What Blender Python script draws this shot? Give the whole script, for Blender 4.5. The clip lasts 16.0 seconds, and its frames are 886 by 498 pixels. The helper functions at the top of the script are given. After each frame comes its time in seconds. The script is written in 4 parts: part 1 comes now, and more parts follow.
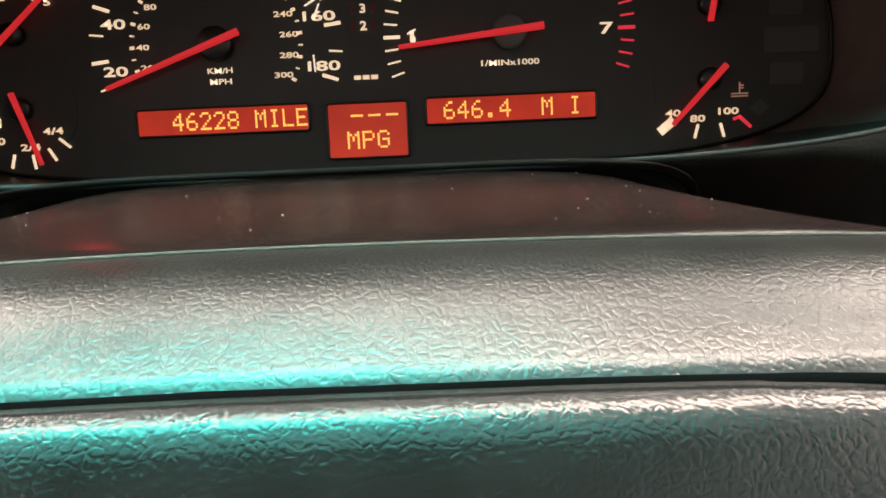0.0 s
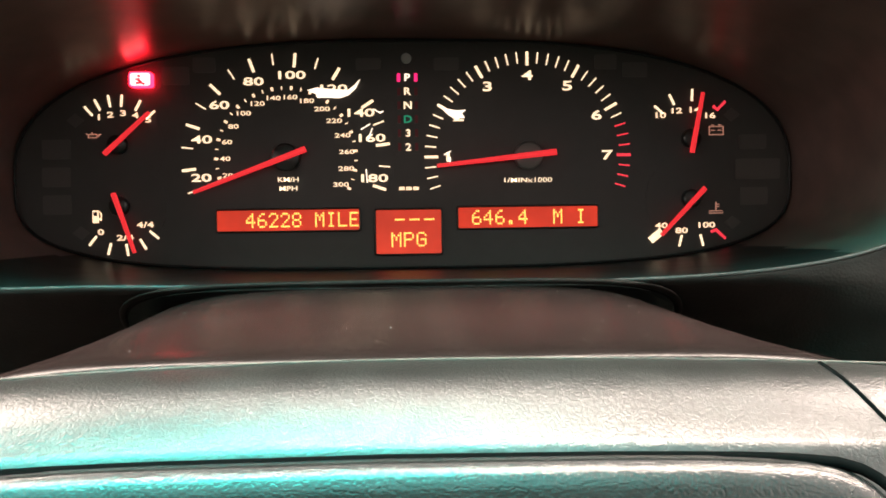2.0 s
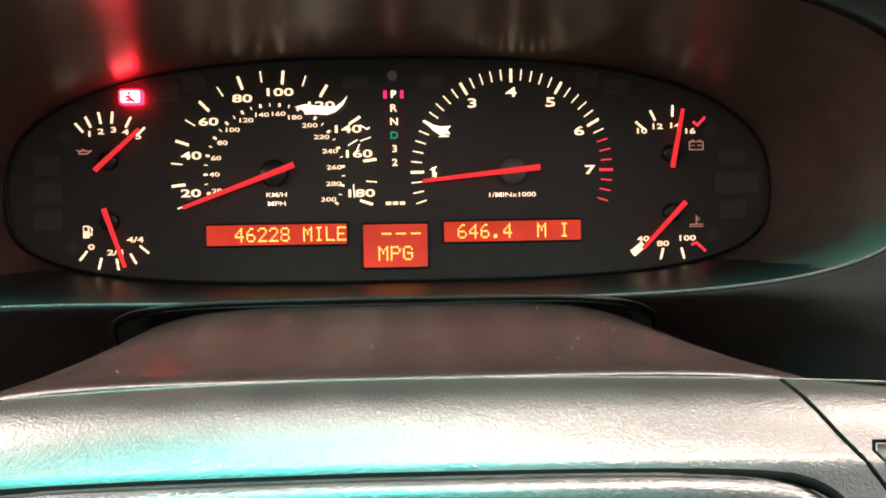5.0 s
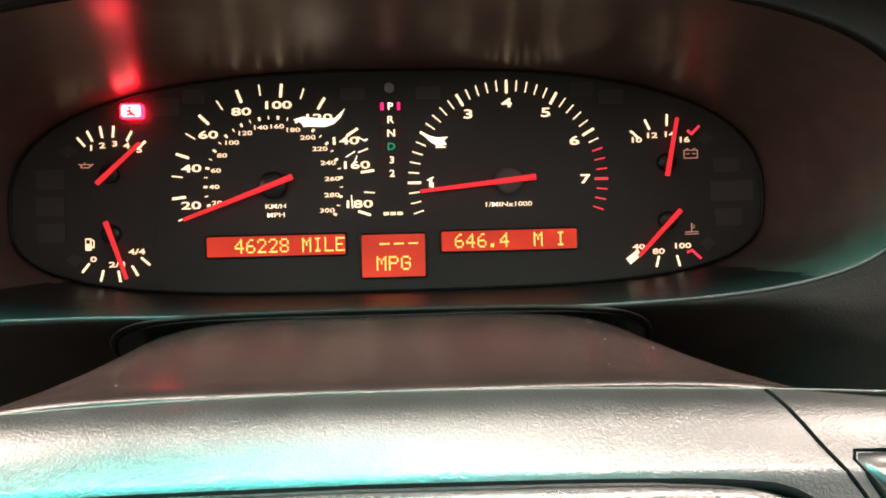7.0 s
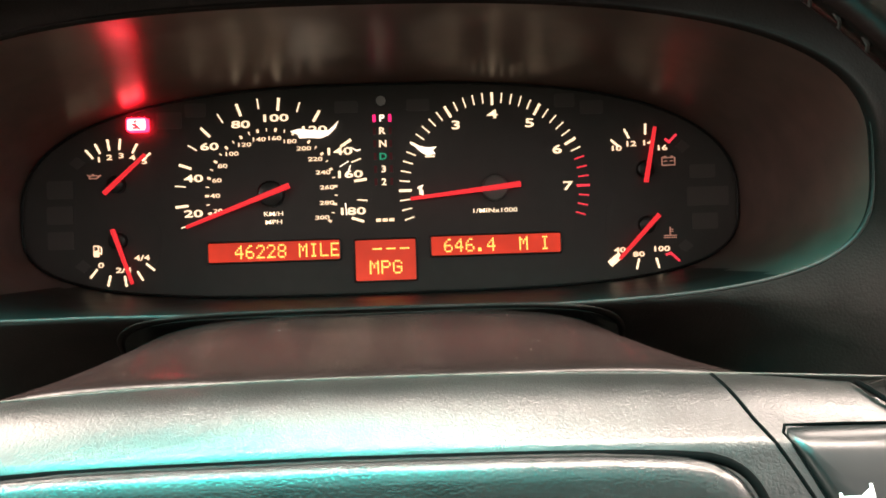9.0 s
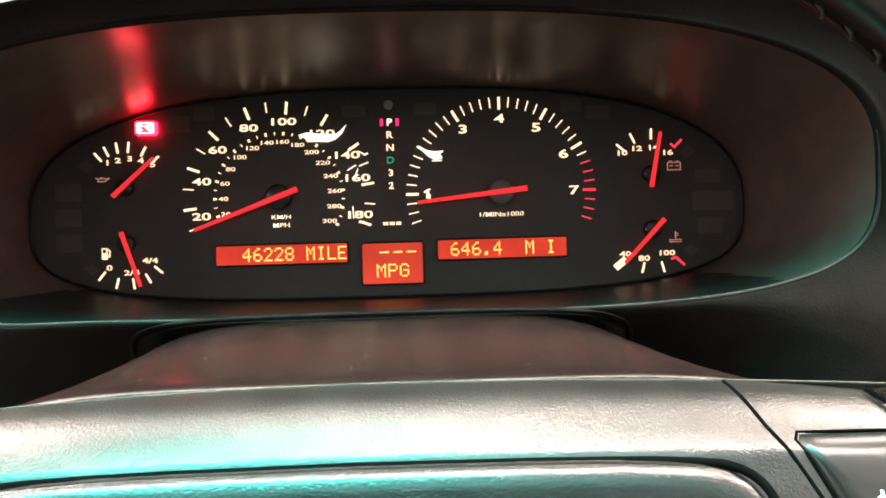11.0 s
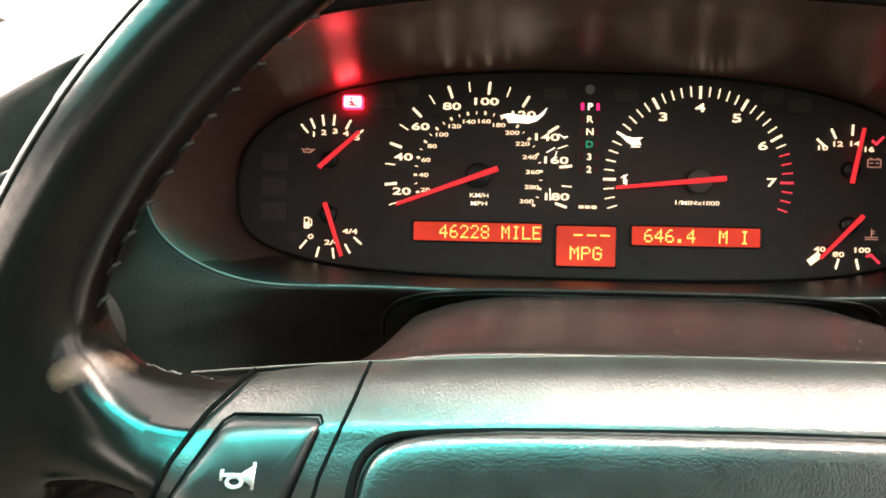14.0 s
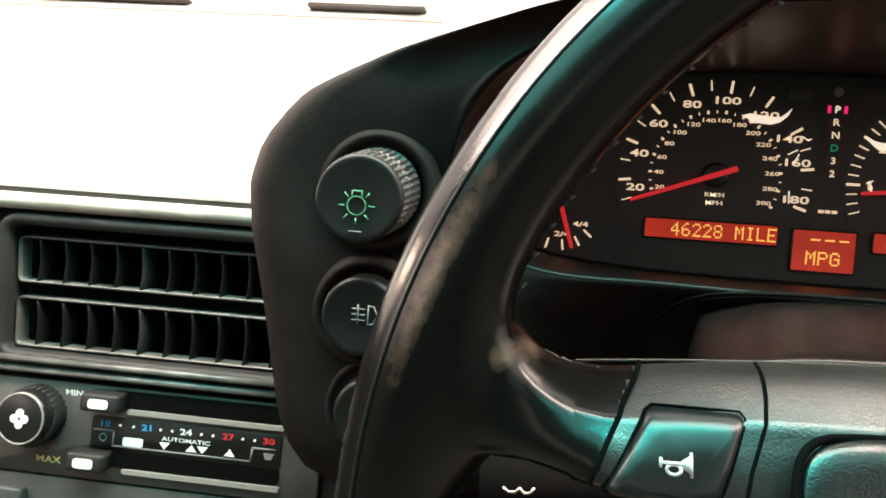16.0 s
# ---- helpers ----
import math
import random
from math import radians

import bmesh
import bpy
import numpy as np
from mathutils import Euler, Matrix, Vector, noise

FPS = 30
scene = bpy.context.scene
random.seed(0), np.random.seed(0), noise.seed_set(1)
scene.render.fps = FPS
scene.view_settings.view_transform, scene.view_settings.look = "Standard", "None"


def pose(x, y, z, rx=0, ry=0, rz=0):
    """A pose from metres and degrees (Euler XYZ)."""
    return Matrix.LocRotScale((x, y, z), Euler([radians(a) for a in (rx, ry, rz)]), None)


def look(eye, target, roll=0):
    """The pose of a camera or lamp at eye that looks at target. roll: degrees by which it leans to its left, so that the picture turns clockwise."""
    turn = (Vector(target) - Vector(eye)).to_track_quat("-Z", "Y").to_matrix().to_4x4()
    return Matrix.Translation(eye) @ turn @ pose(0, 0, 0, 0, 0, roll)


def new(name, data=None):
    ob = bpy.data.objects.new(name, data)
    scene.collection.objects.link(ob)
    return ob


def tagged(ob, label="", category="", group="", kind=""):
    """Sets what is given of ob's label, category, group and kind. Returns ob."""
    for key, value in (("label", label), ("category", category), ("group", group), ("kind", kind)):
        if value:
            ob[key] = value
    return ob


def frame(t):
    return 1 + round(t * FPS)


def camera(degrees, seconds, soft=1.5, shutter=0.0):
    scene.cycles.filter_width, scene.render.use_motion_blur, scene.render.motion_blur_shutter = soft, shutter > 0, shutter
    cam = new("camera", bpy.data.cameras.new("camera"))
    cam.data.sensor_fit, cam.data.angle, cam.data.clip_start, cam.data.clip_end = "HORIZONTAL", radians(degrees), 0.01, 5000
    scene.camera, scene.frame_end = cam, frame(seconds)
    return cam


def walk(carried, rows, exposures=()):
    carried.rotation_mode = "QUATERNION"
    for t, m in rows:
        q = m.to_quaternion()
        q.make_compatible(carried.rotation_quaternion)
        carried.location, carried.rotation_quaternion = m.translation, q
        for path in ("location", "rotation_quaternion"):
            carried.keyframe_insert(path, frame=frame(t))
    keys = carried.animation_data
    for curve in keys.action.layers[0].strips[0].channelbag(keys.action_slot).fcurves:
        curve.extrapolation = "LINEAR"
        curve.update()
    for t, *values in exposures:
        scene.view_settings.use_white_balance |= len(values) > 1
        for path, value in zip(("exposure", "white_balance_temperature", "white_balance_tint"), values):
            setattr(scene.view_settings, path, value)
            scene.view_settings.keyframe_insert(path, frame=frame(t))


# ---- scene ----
from mathutils.bvhtree import BVHTree

cam = camera(64.5, 16.0, soft=1.7)
PATH = [
    (0, (0.02512, -0.27287, 0.79639), (0.02735, 0.12436, 0.74941), -2.58),
    (0.2, (0.01678, -0.28004, 0.80014), (0.02689, 0.11728, 0.75509), -1.90),
    (0.5, (0.01417, -0.28572, 0.80551), (0.01966, 0.11237, 0.76686), -1.17),
    (0.7, (0.01265, -0.28900, 0.80690), (0.01802, 0.10980, 0.77310), -0.85),
    (1, (0.01316, -0.29741, 0.80976), (0.01668, 0.10179, 0.78475), -0.31),
    (1.5, (0.00925, -0.31836, 0.81335), (0.01719, 0.08116, 0.79554), -0.65),
    (2, (0.00714, -0.32350, 0.81405), (0.01761, 0.07613, 0.80051), -0.82),
    (2.5, (0.01157, -0.32415, 0.81529), (0.02465, 0.07544, 0.80273), -1.11),
    (3, (0.00795, -0.32911, 0.81813), (0.02300, 0.07050, 0.80895), -1.15),
    (5.5, (0.01316, -0.32928, 0.81833), (0.02712, 0.07031, 0.80699), -0.96),
    (6, (0.01715, -0.33061, 0.81991), (0.03091, 0.06898, 0.80829), -1.19),
    (6.5, (0.01484, -0.33153, 0.81879), (0.02798, 0.06813, 0.80876), -1.25),
    (7, (0.01386, -0.33271, 0.82049), (0.02546, 0.06704, 0.81245), -1.44),
    (7.5, (0.01454, -0.34349, 0.82180), (0.02679, 0.05626, 0.81477), -1.64),
    (8, (0.01626, -0.34990, 0.81971), (0.02853, 0.04988, 0.81450), -1.45),
    (8.5, (0.01529, -0.34846, 0.81983), (0.02524, 0.05139, 0.81576), -1.18),
    (9, (0.02059, -0.34965, 0.81809), (0.02980, 0.05023, 0.81547), -1.84),
    (11.5, (0.01248, -0.35196, 0.82045), (0.02359, 0.04788, 0.81731), -1.53),
    (12, (-0.00127, -0.35305, 0.81971), (0.01259, 0.04669, 0.81575), -1.31),
    (12.5, (-0.01684, -0.35484, 0.81827), (-0.00753, 0.04504, 0.81581), -0.63),
    (13, (-0.03456, -0.35548, 0.81836), (-0.03058, 0.04447, 0.81381), 0.13),
    (13.5, (-0.05444, -0.35561, 0.81762), (-0.05510, 0.04433, 0.81060), 0.80),
    (14, (-0.06647, -0.35662, 0.81646), (-0.07314, 0.04322, 0.80730), 1.28),
    (14.5, (-0.08154, -0.35839, 0.81643), (-0.09433, 0.04125, 0.80558), 1.86),
    (15, (-0.10631, -0.36029, 0.81676), (-0.12705, 0.03892, 0.80262), 2.90),
    (15.5, (-0.12619, -0.36492, 0.81879), (-0.15863, 0.03342, 0.80231), 3.67),
    (16, (-0.14921, -0.36901, 0.81538), (-0.19359, 0.02806, 0.79641), 4.20),
]

walk(cam, [(t, look(eye, target, roll)) for t, eye, target, roll in PATH], [(0.0, -0.28), (1.0, 0.04), (2.6, 0.40), (9.0, 0.44), (12.5, 0.54), (14.5, 0.62), (15.0, 0.42), (15.5, -0.04), (16.0, -0.46)])

# ---- units: the dash is laid out in units of 34 mm, x right, y ahead, z up, the dial face in the plane y = 0 ----
U, Z0 = 0.034, 0.72


def W(x, y, z):
    return Vector((x * U, y * U, Z0 + z * U))


# ---- world and light: windscreen, its tinted top band, and the side windows of a car in a lit hall; two added teal lamps overhead ----
world = bpy.data.worlds.new("world")
scene.world = world
world.use_nodes = True
world.node_tree.nodes["Background"].inputs["Color"].default_value = (0.9, 0.9, 0.9, 1)
world.node_tree.nodes["Background"].inputs["Strength"].default_value = 1.0


def window_light(name, corner, along, up, radiance, colour):
    """An area lamp that fills a window's opening, or is added overhead: one corner and two edges, in dash units."""
    c, a, b = W(*corner), Vector(along) * U, Vector(up) * U
    lamp = bpy.data.lights.new(name, "AREA")
    lamp.shape, lamp.size, lamp.size_y = "RECTANGLE", a.length, b.length
    lamp.energy, lamp.color = radiance * math.pi * a.length * b.length, colour
    ob = new(name, lamp)
    x, y = a.normalized(), b.normalized()
    z = x.cross(y).normalized()
    m = Matrix((x, y, z)).transposed().to_4x4()
    m.translation = c + a / 2 + b / 2
    ob.matrix_world = m
    return ob


WARM, TEAL = (1.0, 0.81, 0.70), (0.0, 0.66, 0.58)
window_light("windscreen_light", (13, 16, 12.6), (-48, 0, 0), (0, -10, 1.38), 2.2, WARM)
window_light("windscreen_middle_light", (16, 6, 13.98), (-51, 0, 0), (0, -9.4, 1.3), 3.0, WARM)
window_light("windscreen_corner_light", (20, 5.0, 14.12), (-10.5, 0, 0), (0, -8.5, 1.17), 11.0, WARM)
window_light("windscreen_far_corner_light", (-10, 2.0, 14.53), (-12, 0, 0), (0, -5.5, 0.76), 16.0, WARM)
window_light("windscreen_upper_light", (20, -3.6, 15.31), (-45, 0, 0), (0, -3.8, 0.52), 64.0, WARM)
window_light("windscreen_top_light", (20, -7.5, 15.86), (-18, 0, 0), (0, -1.3, 0.18), 55.0, WARM)
window_light("tinted_visor_light", (1.8, -7.5, 15.86), (-13, 0, 0), (0, -5.0, 0.62), 40.0, TEAL)
# two teal lamps added under the roof for reflections on lid, spoke and rim
window_light("added_teal_light", (8, -12.6, 16.52), (-20, 0, 0), (0, -9.2, 0.43), 4.6, TEAL)
window_light("added_teal_far_light", (-12.2, -9.0, 16.1), (-14, 0, 0), (0, -12.8, 0.8), 6.0, TEAL)
window_light("driver_window_light", (13.5, -22, 5), (0, 26, 0), (0, 0, 10), 2.0, WARM)
window_light("passenger_window_light", (-41, 11, 9.0), (0, -12, 0), (0, 0, 3.6), 38.0, (1.0, 0.74, 0.58))
window_light("passenger_rear_light", (-41, -4.2, 3.0), (0, -22.8, 0), (0, 0, 11), 3.5, WARM)
window_light("rear_side_window_light", (-41, -30, 3), (0, -30, 0), (0, 0, 10), 4.0, WARM)
window_light("rear_window_light", (-34, -66, 6), (42, 0, 0), (0, 0, 9), 1.2, WARM)


# ---- materials ----
def material(name, base, rough=0.5, metal=0.0, spec=0.5):
    m = bpy.data.materials.new(name)
    m.use_nodes = True
    b = m.node_tree.nodes["Principled BSDF"]
    b.inputs["Base Color"].default_value = (*base, 1)
    b.inputs["Roughness"].default_value = rough
    b.inputs["Metallic"].default_value = metal
    b.inputs["Specular IOR Level"].default_value = spec
    return m


def link(m, a, b):
    m.node_tree.links.new(a, b)


def node(m, kind, **values):
    n = m.node_tree.nodes.new(kind)
    for k, v in values.items():
        n.inputs[k].default_value = v
    return n


def ramp(m, source, low, high, c0, c1):
    r = m.node_tree.nodes.new("ShaderNodeValToRGB")
    r.color_ramp.elements[0].position, r.color_ramp.elements[1].position = low, high
    r.color_ramp.elements[0].color, r.color_ramp.elements[1].color = (*c0, 1), (*c1, 1)
    link(m, source, r.inputs["Fac"])
    return r.outputs["Color"]


def grain(name, base, rough, size, depth, wrinkle=0.0, spec=0.5, vary=0.25):
    """Leather or grained plastic: cells of a given size (m) with bump, colour and gloss varied at two scales."""
    m = material(name, base, rough, 0, spec)
    b = m.node_tree.nodes["Principled BSDF"]
    co = node(m, "ShaderNodeTexCoord").outputs["Object"]
    cells = node(m, "ShaderNodeTexVoronoi", Scale=1 / size)
    cells.feature = "SMOOTH_F1"
    cells.inputs["Smoothness"].default_value = 0.3
    warp = node(m, "ShaderNodeTexNoise", Scale=0.7 / size, Detail=2)
    link(m, co, warp.inputs["Vector"])
    mixv = node(m, "ShaderNodeVectorMath")
    mixv.operation = "MULTIPLY_ADD"
    mixv.inputs[1].default_value = (size * 0.9,) * 3
    link(m, warp.outputs["Color"], mixv.inputs[0])
    link(m, co, mixv.inputs[2])
    link(m, mixv.outputs[0], cells.inputs["Vector"])
    broad = node(m, "ShaderNodeTexNoise", Scale=0.06 / size, Detail=4)
    link(m, co, broad.inputs["Vector"])
    low, high = tuple(c * (1 - vary) for c in base), tuple(c * (1 + vary) for c in base)
    link(m, ramp(m, broad.outputs["Fac"], 0.3, 0.7, low, high), b.inputs["Base Color"])
    rr = node(m, "ShaderNodeMapRange")
    rr.inputs["To Min"].default_value, rr.inputs["To Max"].default_value = rough * 0.85, min(1, rough * 1.2)
    link(m, broad.outputs["Fac"], rr.inputs["Value"])
    link(m, rr.outputs["Result"], b.inputs["Roughness"])
    bump = node(m, "ShaderNodeBump", Strength=1.0, Distance=depth)
    link(m, cells.outputs["Distance"], bump.inputs["Height"])
    bump.invert = True
    out = bump
    if wrinkle:
        crease = node(m, "ShaderNodeTexNoise", Scale=0.16 / size, Detail=6, Roughness=0.65, Distortion=1.5)
        link(m, co, crease.inputs["Vector"])
        second = node(m, "ShaderNodeBump", Strength=1.0, Distance=wrinkle)
        link(m, crease.outputs["Fac"], second.inputs["Height"])
        link(m, bump.outputs["Normal"], second.inputs["Normal"])
        out = second
    link(m, out.outputs["Normal"], b.inputs["Normal"])
    return m


def creased(m, size, depth):
    """Lays a net of fine creases, as of pebbled leather, over a material that grain() made."""
    b = m.node_tree.nodes["Principled BSDF"]
    co = node(m, "ShaderNodeTexCoord").outputs["Object"]
    warp = node(m, "ShaderNodeTexNoise", Scale=0.35 / size, Detail=3)
    link(m, co, warp.inputs["Vector"])
    bend = node(m, "ShaderNodeVectorMath")
    bend.operation = "MULTIPLY_ADD"
    bend.inputs[1].default_value = (size * 2.2, size * 1.2, size * 2.2)
    link(m, warp.outputs["Color"], bend.inputs[0])
    link(m, co, bend.inputs[2])
    net = node(m, "ShaderNodeTexVoronoi", Scale=1 / size)
    net.feature = "DISTANCE_TO_EDGE"
    link(m, bend.outputs[0], net.inputs["Vector"])
    edge = node(m, "ShaderNodeMapRange")
    edge.inputs["From Max"].default_value = 0.22
    link(m, net.outputs["Distance"], edge.inputs["Value"])
    bump = node(m, "ShaderNodeBump", Strength=1.0, Distance=depth)
    link(m, edge.outputs["Result"], bump.inputs["Height"])
    link(m, b.inputs["Normal"].links[0].from_socket, bump.inputs["Normal"])
    link(m, bump.outputs["Normal"], b.inputs["Normal"])
    return m


def glow(name, colour, strength, base=None, vary=0.0):
    m = material(name, base or tuple(min(1, c) for c in colour), 0.5)
    b = m.node_tree.nodes["Principled BSDF"]
    b.inputs["Emission Color"].default_value = (*colour, 1)
    b.inputs["Emission Strength"].default_value = strength
    if vary:
        co = node(m, "ShaderNodeTexCoord").outputs["Object"]
        n = node(m, "ShaderNodeTexNoise", Scale=40, Detail=3)
        link(m, co, n.inputs["Vector"])
        r = node(m, "ShaderNodeMapRange")
        r.inputs["From Min"].default_value, r.inputs["From Max"].default_value = 0.3, 0.7
        r.inputs["To Min"].default_value, r.inputs["To Max"].default_value = strength * (1 - vary), strength * (1 + vary)
        link(m, n.outputs["Fac"], r.inputs["Value"])
        link(m, r.outputs["Result"], b.inputs["Emission Strength"])
    return m


LEATHER = creased(grain("black_leather", (0.012, 0.0113, 0.0105), 0.30, 0.0007, 0.00003, 0.00007, 1.0), 0.0012, 0.000025)
LID_LEATHER = creased(grain("black_lid_leather", (0.011, 0.0107, 0.0104), 0.25, 0.0007, 0.00003, 0.0, 0.6), 0.0012, 0.000020)
DUST = material("grey_dust", (0.14, 0.13, 0.12), 0.9)
BINNACLE = grain("dull_black_leather", (0.0122, 0.0089, 0.0083), 0.62, 0.0009, 0.00007, 0.00008, 0.10)
RIM_LEATHER = grain("worn_rim_leather", (0.0052, 0.0041, 0.0037), 0.2, 0.0014, 0.000008, 0.00006, 0.45)
# one mask for the rubbed spots and the rim's painted tan highlight
worn_and_sheen = node(RIM_LEATHER, "ShaderNodeAttribute")
worn_and_sheen.attribute_name = "worn_and_sheen"
speckle = node(RIM_LEATHER, "ShaderNodeTexNoise", Scale=190, Detail=6, Roughness=0.65)
link(RIM_LEATHER, node(RIM_LEATHER, "ShaderNodeTexCoord").outputs["Object"], speckle.inputs["Vector"])
blend = node(RIM_LEATHER, "ShaderNodeMath")
blend.operation = "MULTIPLY"
link(RIM_LEATHER, worn_and_sheen.outputs["Fac"], blend.inputs[0])
link(RIM_LEATHER, speckle.outputs["Fac"], blend.inputs[1])
fade = node(RIM_LEATHER, "ShaderNodeMapRange")
fade.inputs["From Min"].default_value, fade.inputs["From Max"].default_value = 0.06, 0.5
link(RIM_LEATHER, blend.outputs[0], fade.inputs["Value"])
rubbed = node(RIM_LEATHER, "ShaderNodeMix")
rubbed.data_type = "RGBA"
bare = next(i for i in rubbed.inputs if i.type == "RGBA" and i.name == "B")
plain = next(i for i in rubbed.inputs if i.type == "RGBA" and i.name == "A")
bare.default_value = (0.56, 0.27, 0.20, 1)
shader = RIM_LEATHER.node_tree.nodes["Principled BSDF"]
link(RIM_LEATHER, shader.inputs["Base Color"].links[0].from_socket, plain)
link(RIM_LEATHER, fade.outputs["Result"], rubbed.inputs["Factor"])
link(RIM_LEATHER, next(o for o in rubbed.outputs if o.type == "RGBA"), shader.inputs["Base Color"])
PLASTIC = grain("grained_black_plastic", (0.018, 0.0175, 0.017), 0.5, 0.0009, 0.00006, 0.0, 0.3)
COVER = grain("matte_brown_black_plastic", (0.0100, 0.0066, 0.0062), 0.24, 0.0007, 0.000022, 0.0, 0.21, 0.14)
# lining base lifted to red-brown: the displays' glow is put into its colour
HOOD = grain("glow_tinted_hood_lining", (0.108, 0.068, 0.058), 0.30, 0.0008, 0.00001, 0.0, 1.0)
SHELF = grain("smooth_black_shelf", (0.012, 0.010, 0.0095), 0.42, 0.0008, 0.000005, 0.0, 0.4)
PALE = grain("pale_dash_leather", (0.55, 0.51, 0.47), 0.5, 0.0012, 0.00008, 0.0)
THREAD = grain("dull_dark_thread", (0.016, 0.0145, 0.014), 0.8, 0.0005, 0.00005)
WORN = grain("rubbed_raw_leather", (0.060, 0.050, 0.044), 0.6, 0.0006, 0.0001)
EDGE = grain("paler_lip_leather", (0.036, 0.035, 0.034), 0.42, 0.0008, 0.00004, 0.0, 0.25)
GAP = material("dark_gap", (0.0045, 0.0045, 0.0045), 0.9, 0, 0.0)
FACE = grain("black_dial_face", (0.052, 0.047, 0.0445), 0.5, 0.0006, 0.000002, 0.0, 0.5, 0.08)
GLOSS = material("smooth_black_plastic", (0.010, 0.010, 0.010), 0.28, 0, 0.6)
TRIM = material("worn_grey_trim", (0.24, 0.225, 0.21), 0.35)
FRAME = grain("scuffed_vent_frame", (0.075, 0.071, 0.067), 0.33, 0.0012, 0.00001, 0.0, 0.6, 0.5)
PANEL = grain("dark_green_grey_panel", (0.052, 0.05, 0.047), 0.38, 0.0008, 0.00003)
SATIN = grain("satin_grey_plastic", (0.055, 0.053, 0.051), 0.4, 0.0008, 0.00002)
MARK = glow("lit_warm_marking", (1.0, 0.72, 0.46), 1.1, (0.8, 0.78, 0.72), 0.25)
SMALL_MARK = glow("lit_small_marking", (1.0, 0.66, 0.40), 1.0, (0.8, 0.78, 0.72), 0.25)
SCRATCH = glow("scratched_clear_print", (1.0, 0.80, 0.62), 1.3, (0.9, 0.85, 0.8))
RED_MARK = glow("lit_red_marking", (1.0, 0.05, 0.08), 0.75, (0.6, 0.02, 0.03))
NEEDLE = glow("lit_red_needle", (1.0, 0.035, 0.045), 0.62, (0.7, 0.03, 0.03))
LCD = glow("lit_red_display", (1.0, 0.060, 0.026), 0.50, (0.12, 0.02, 0.015), 0.3)
LCD_BRIGHT = glow("brighter_lit_red_display", (1.0, 0.072, 0.034), 0.50, (0.14, 0.02, 0.015), 0.25)
DOT = glow("lit_amber_segment", (1.0, 0.60, 0.12), 1.5, (0.5, 0.3, 0.1))
DIM_MARK = glow("dim_lit_symbol", (1.0, 0.42, 0.28), 0.28, (0.4, 0.3, 0.26))
PINK = glow("lit_pink_lens", (1.0, 0.02, 0.16), 1.2, (0.6, 0.02, 0.1))
BELT = glow("lit_white_lamp", (1.0, 0.13, 0.13), 7.5)
BELT_RED = glow("lit_red_lamp", (1.0, 0.006, 0.02), 16.0)
GREEN = glow("lit_green_letter", (0.03, 0.42, 0.22), 0.5, (0.02, 0.3, 0.15))
ICON_GREEN = glow("green_print", (0.06, 0.40, 0.20), 0.05, (0.03, 0.2, 0.1))
ICON_GREY = material("grey_print", (0.17, 0.17, 0.17), 0.5)
KNOB = grain("dull_knob_plastic", (0.0075, 0.0073, 0.007), 0.42, 0.0008, 0.00001, 0.0, 0.25)
EYE = material("grey_sensor_glass", (0.42, 0.42, 0.4), 0.4)
PRINT = material("white_print", (0.8, 0.8, 0.78), 0.5)
PRINT_BLUE = material("blue_print", (0.04, 0.30, 0.60), 0.5)
PRINT_RED = material("red_print", (0.6, 0.03, 0.03), 0.5)
LENS_OFF = material("unlit_lamp_lens", (0.085, 0.076, 0.07), 0.4)
VENT = material("vent_black_plastic", (0.0075, 0.007, 0.0066), 0.35, 0, 0.3)
PRINT_YELLOW = material("faded_yellow_print", (0.55, 0.45, 0.2), 0.5)
SLOT = grain("brown_slot_plastic", (0.045, 0.036, 0.032), 0.6, 0.0012, 0.00003)
CREASE = grain("creased_pad_leather", (0.30, 0.23, 0.20), 0.6, 0.0012, 0.00003)
HUBCAP = material("grey_needle_cap", (0.13, 0.125, 0.118), 0.4)


# ---- mesh helpers (all shapes in dash units) ----
def thing(name, at, label, category, group="", kind=""):
    ob = new(name)
    ob.location = W(*at)
    return tagged(ob, label, category, group, kind)


def mesh_from(bm, name):
    me = bpy.data.meshes.new(name)
    bm.normal_update()
    bm.to_mesh(me)
    bm.free()
    return me


def world_place(ob):
    p = Vector((0, 0, 0))
    while ob:
        p += ob.location
        ob = ob.parent
    return p


def part(name, bm, mat, parent=None, label="", smooth=True):
    """Links a bmesh, given in dash units, as one mesh object under a thing or a part, with its origin in its middle."""
    pts = [v.co for v in bm.verts]
    lo = Vector([min(p[i] for p in pts) for i in range(3)])
    hi = Vector([max(p[i] for p in pts) for i in range(3)])
    mid = (lo + hi) / 2
    bmesh.ops.recalc_face_normals(bm, faces=bm.faces[:])
    for v in bm.verts:
        v.co = (v.co - mid) * U
    for f in bm.faces:
        f.smooth = smooth
    me = mesh_from(bm, name)
    me.materials.append(mat)
    ob = new(name, me)
    ob.location = W(*mid)
    if parent:
        ob.parent = parent
        ob.location = ob.location - world_place(parent)
    return tagged(ob, label)


def shared(name, me, at, angle, parent, label=""):
    """Another object on the mesh me (in metres round its origin), turned by angle about y."""
    ob = new(name, me)
    ob.parent = parent
    ob.location = W(*at) - world_place(parent)
    ob.rotation_euler = (0, -angle, 0)
    return tagged(ob, label)


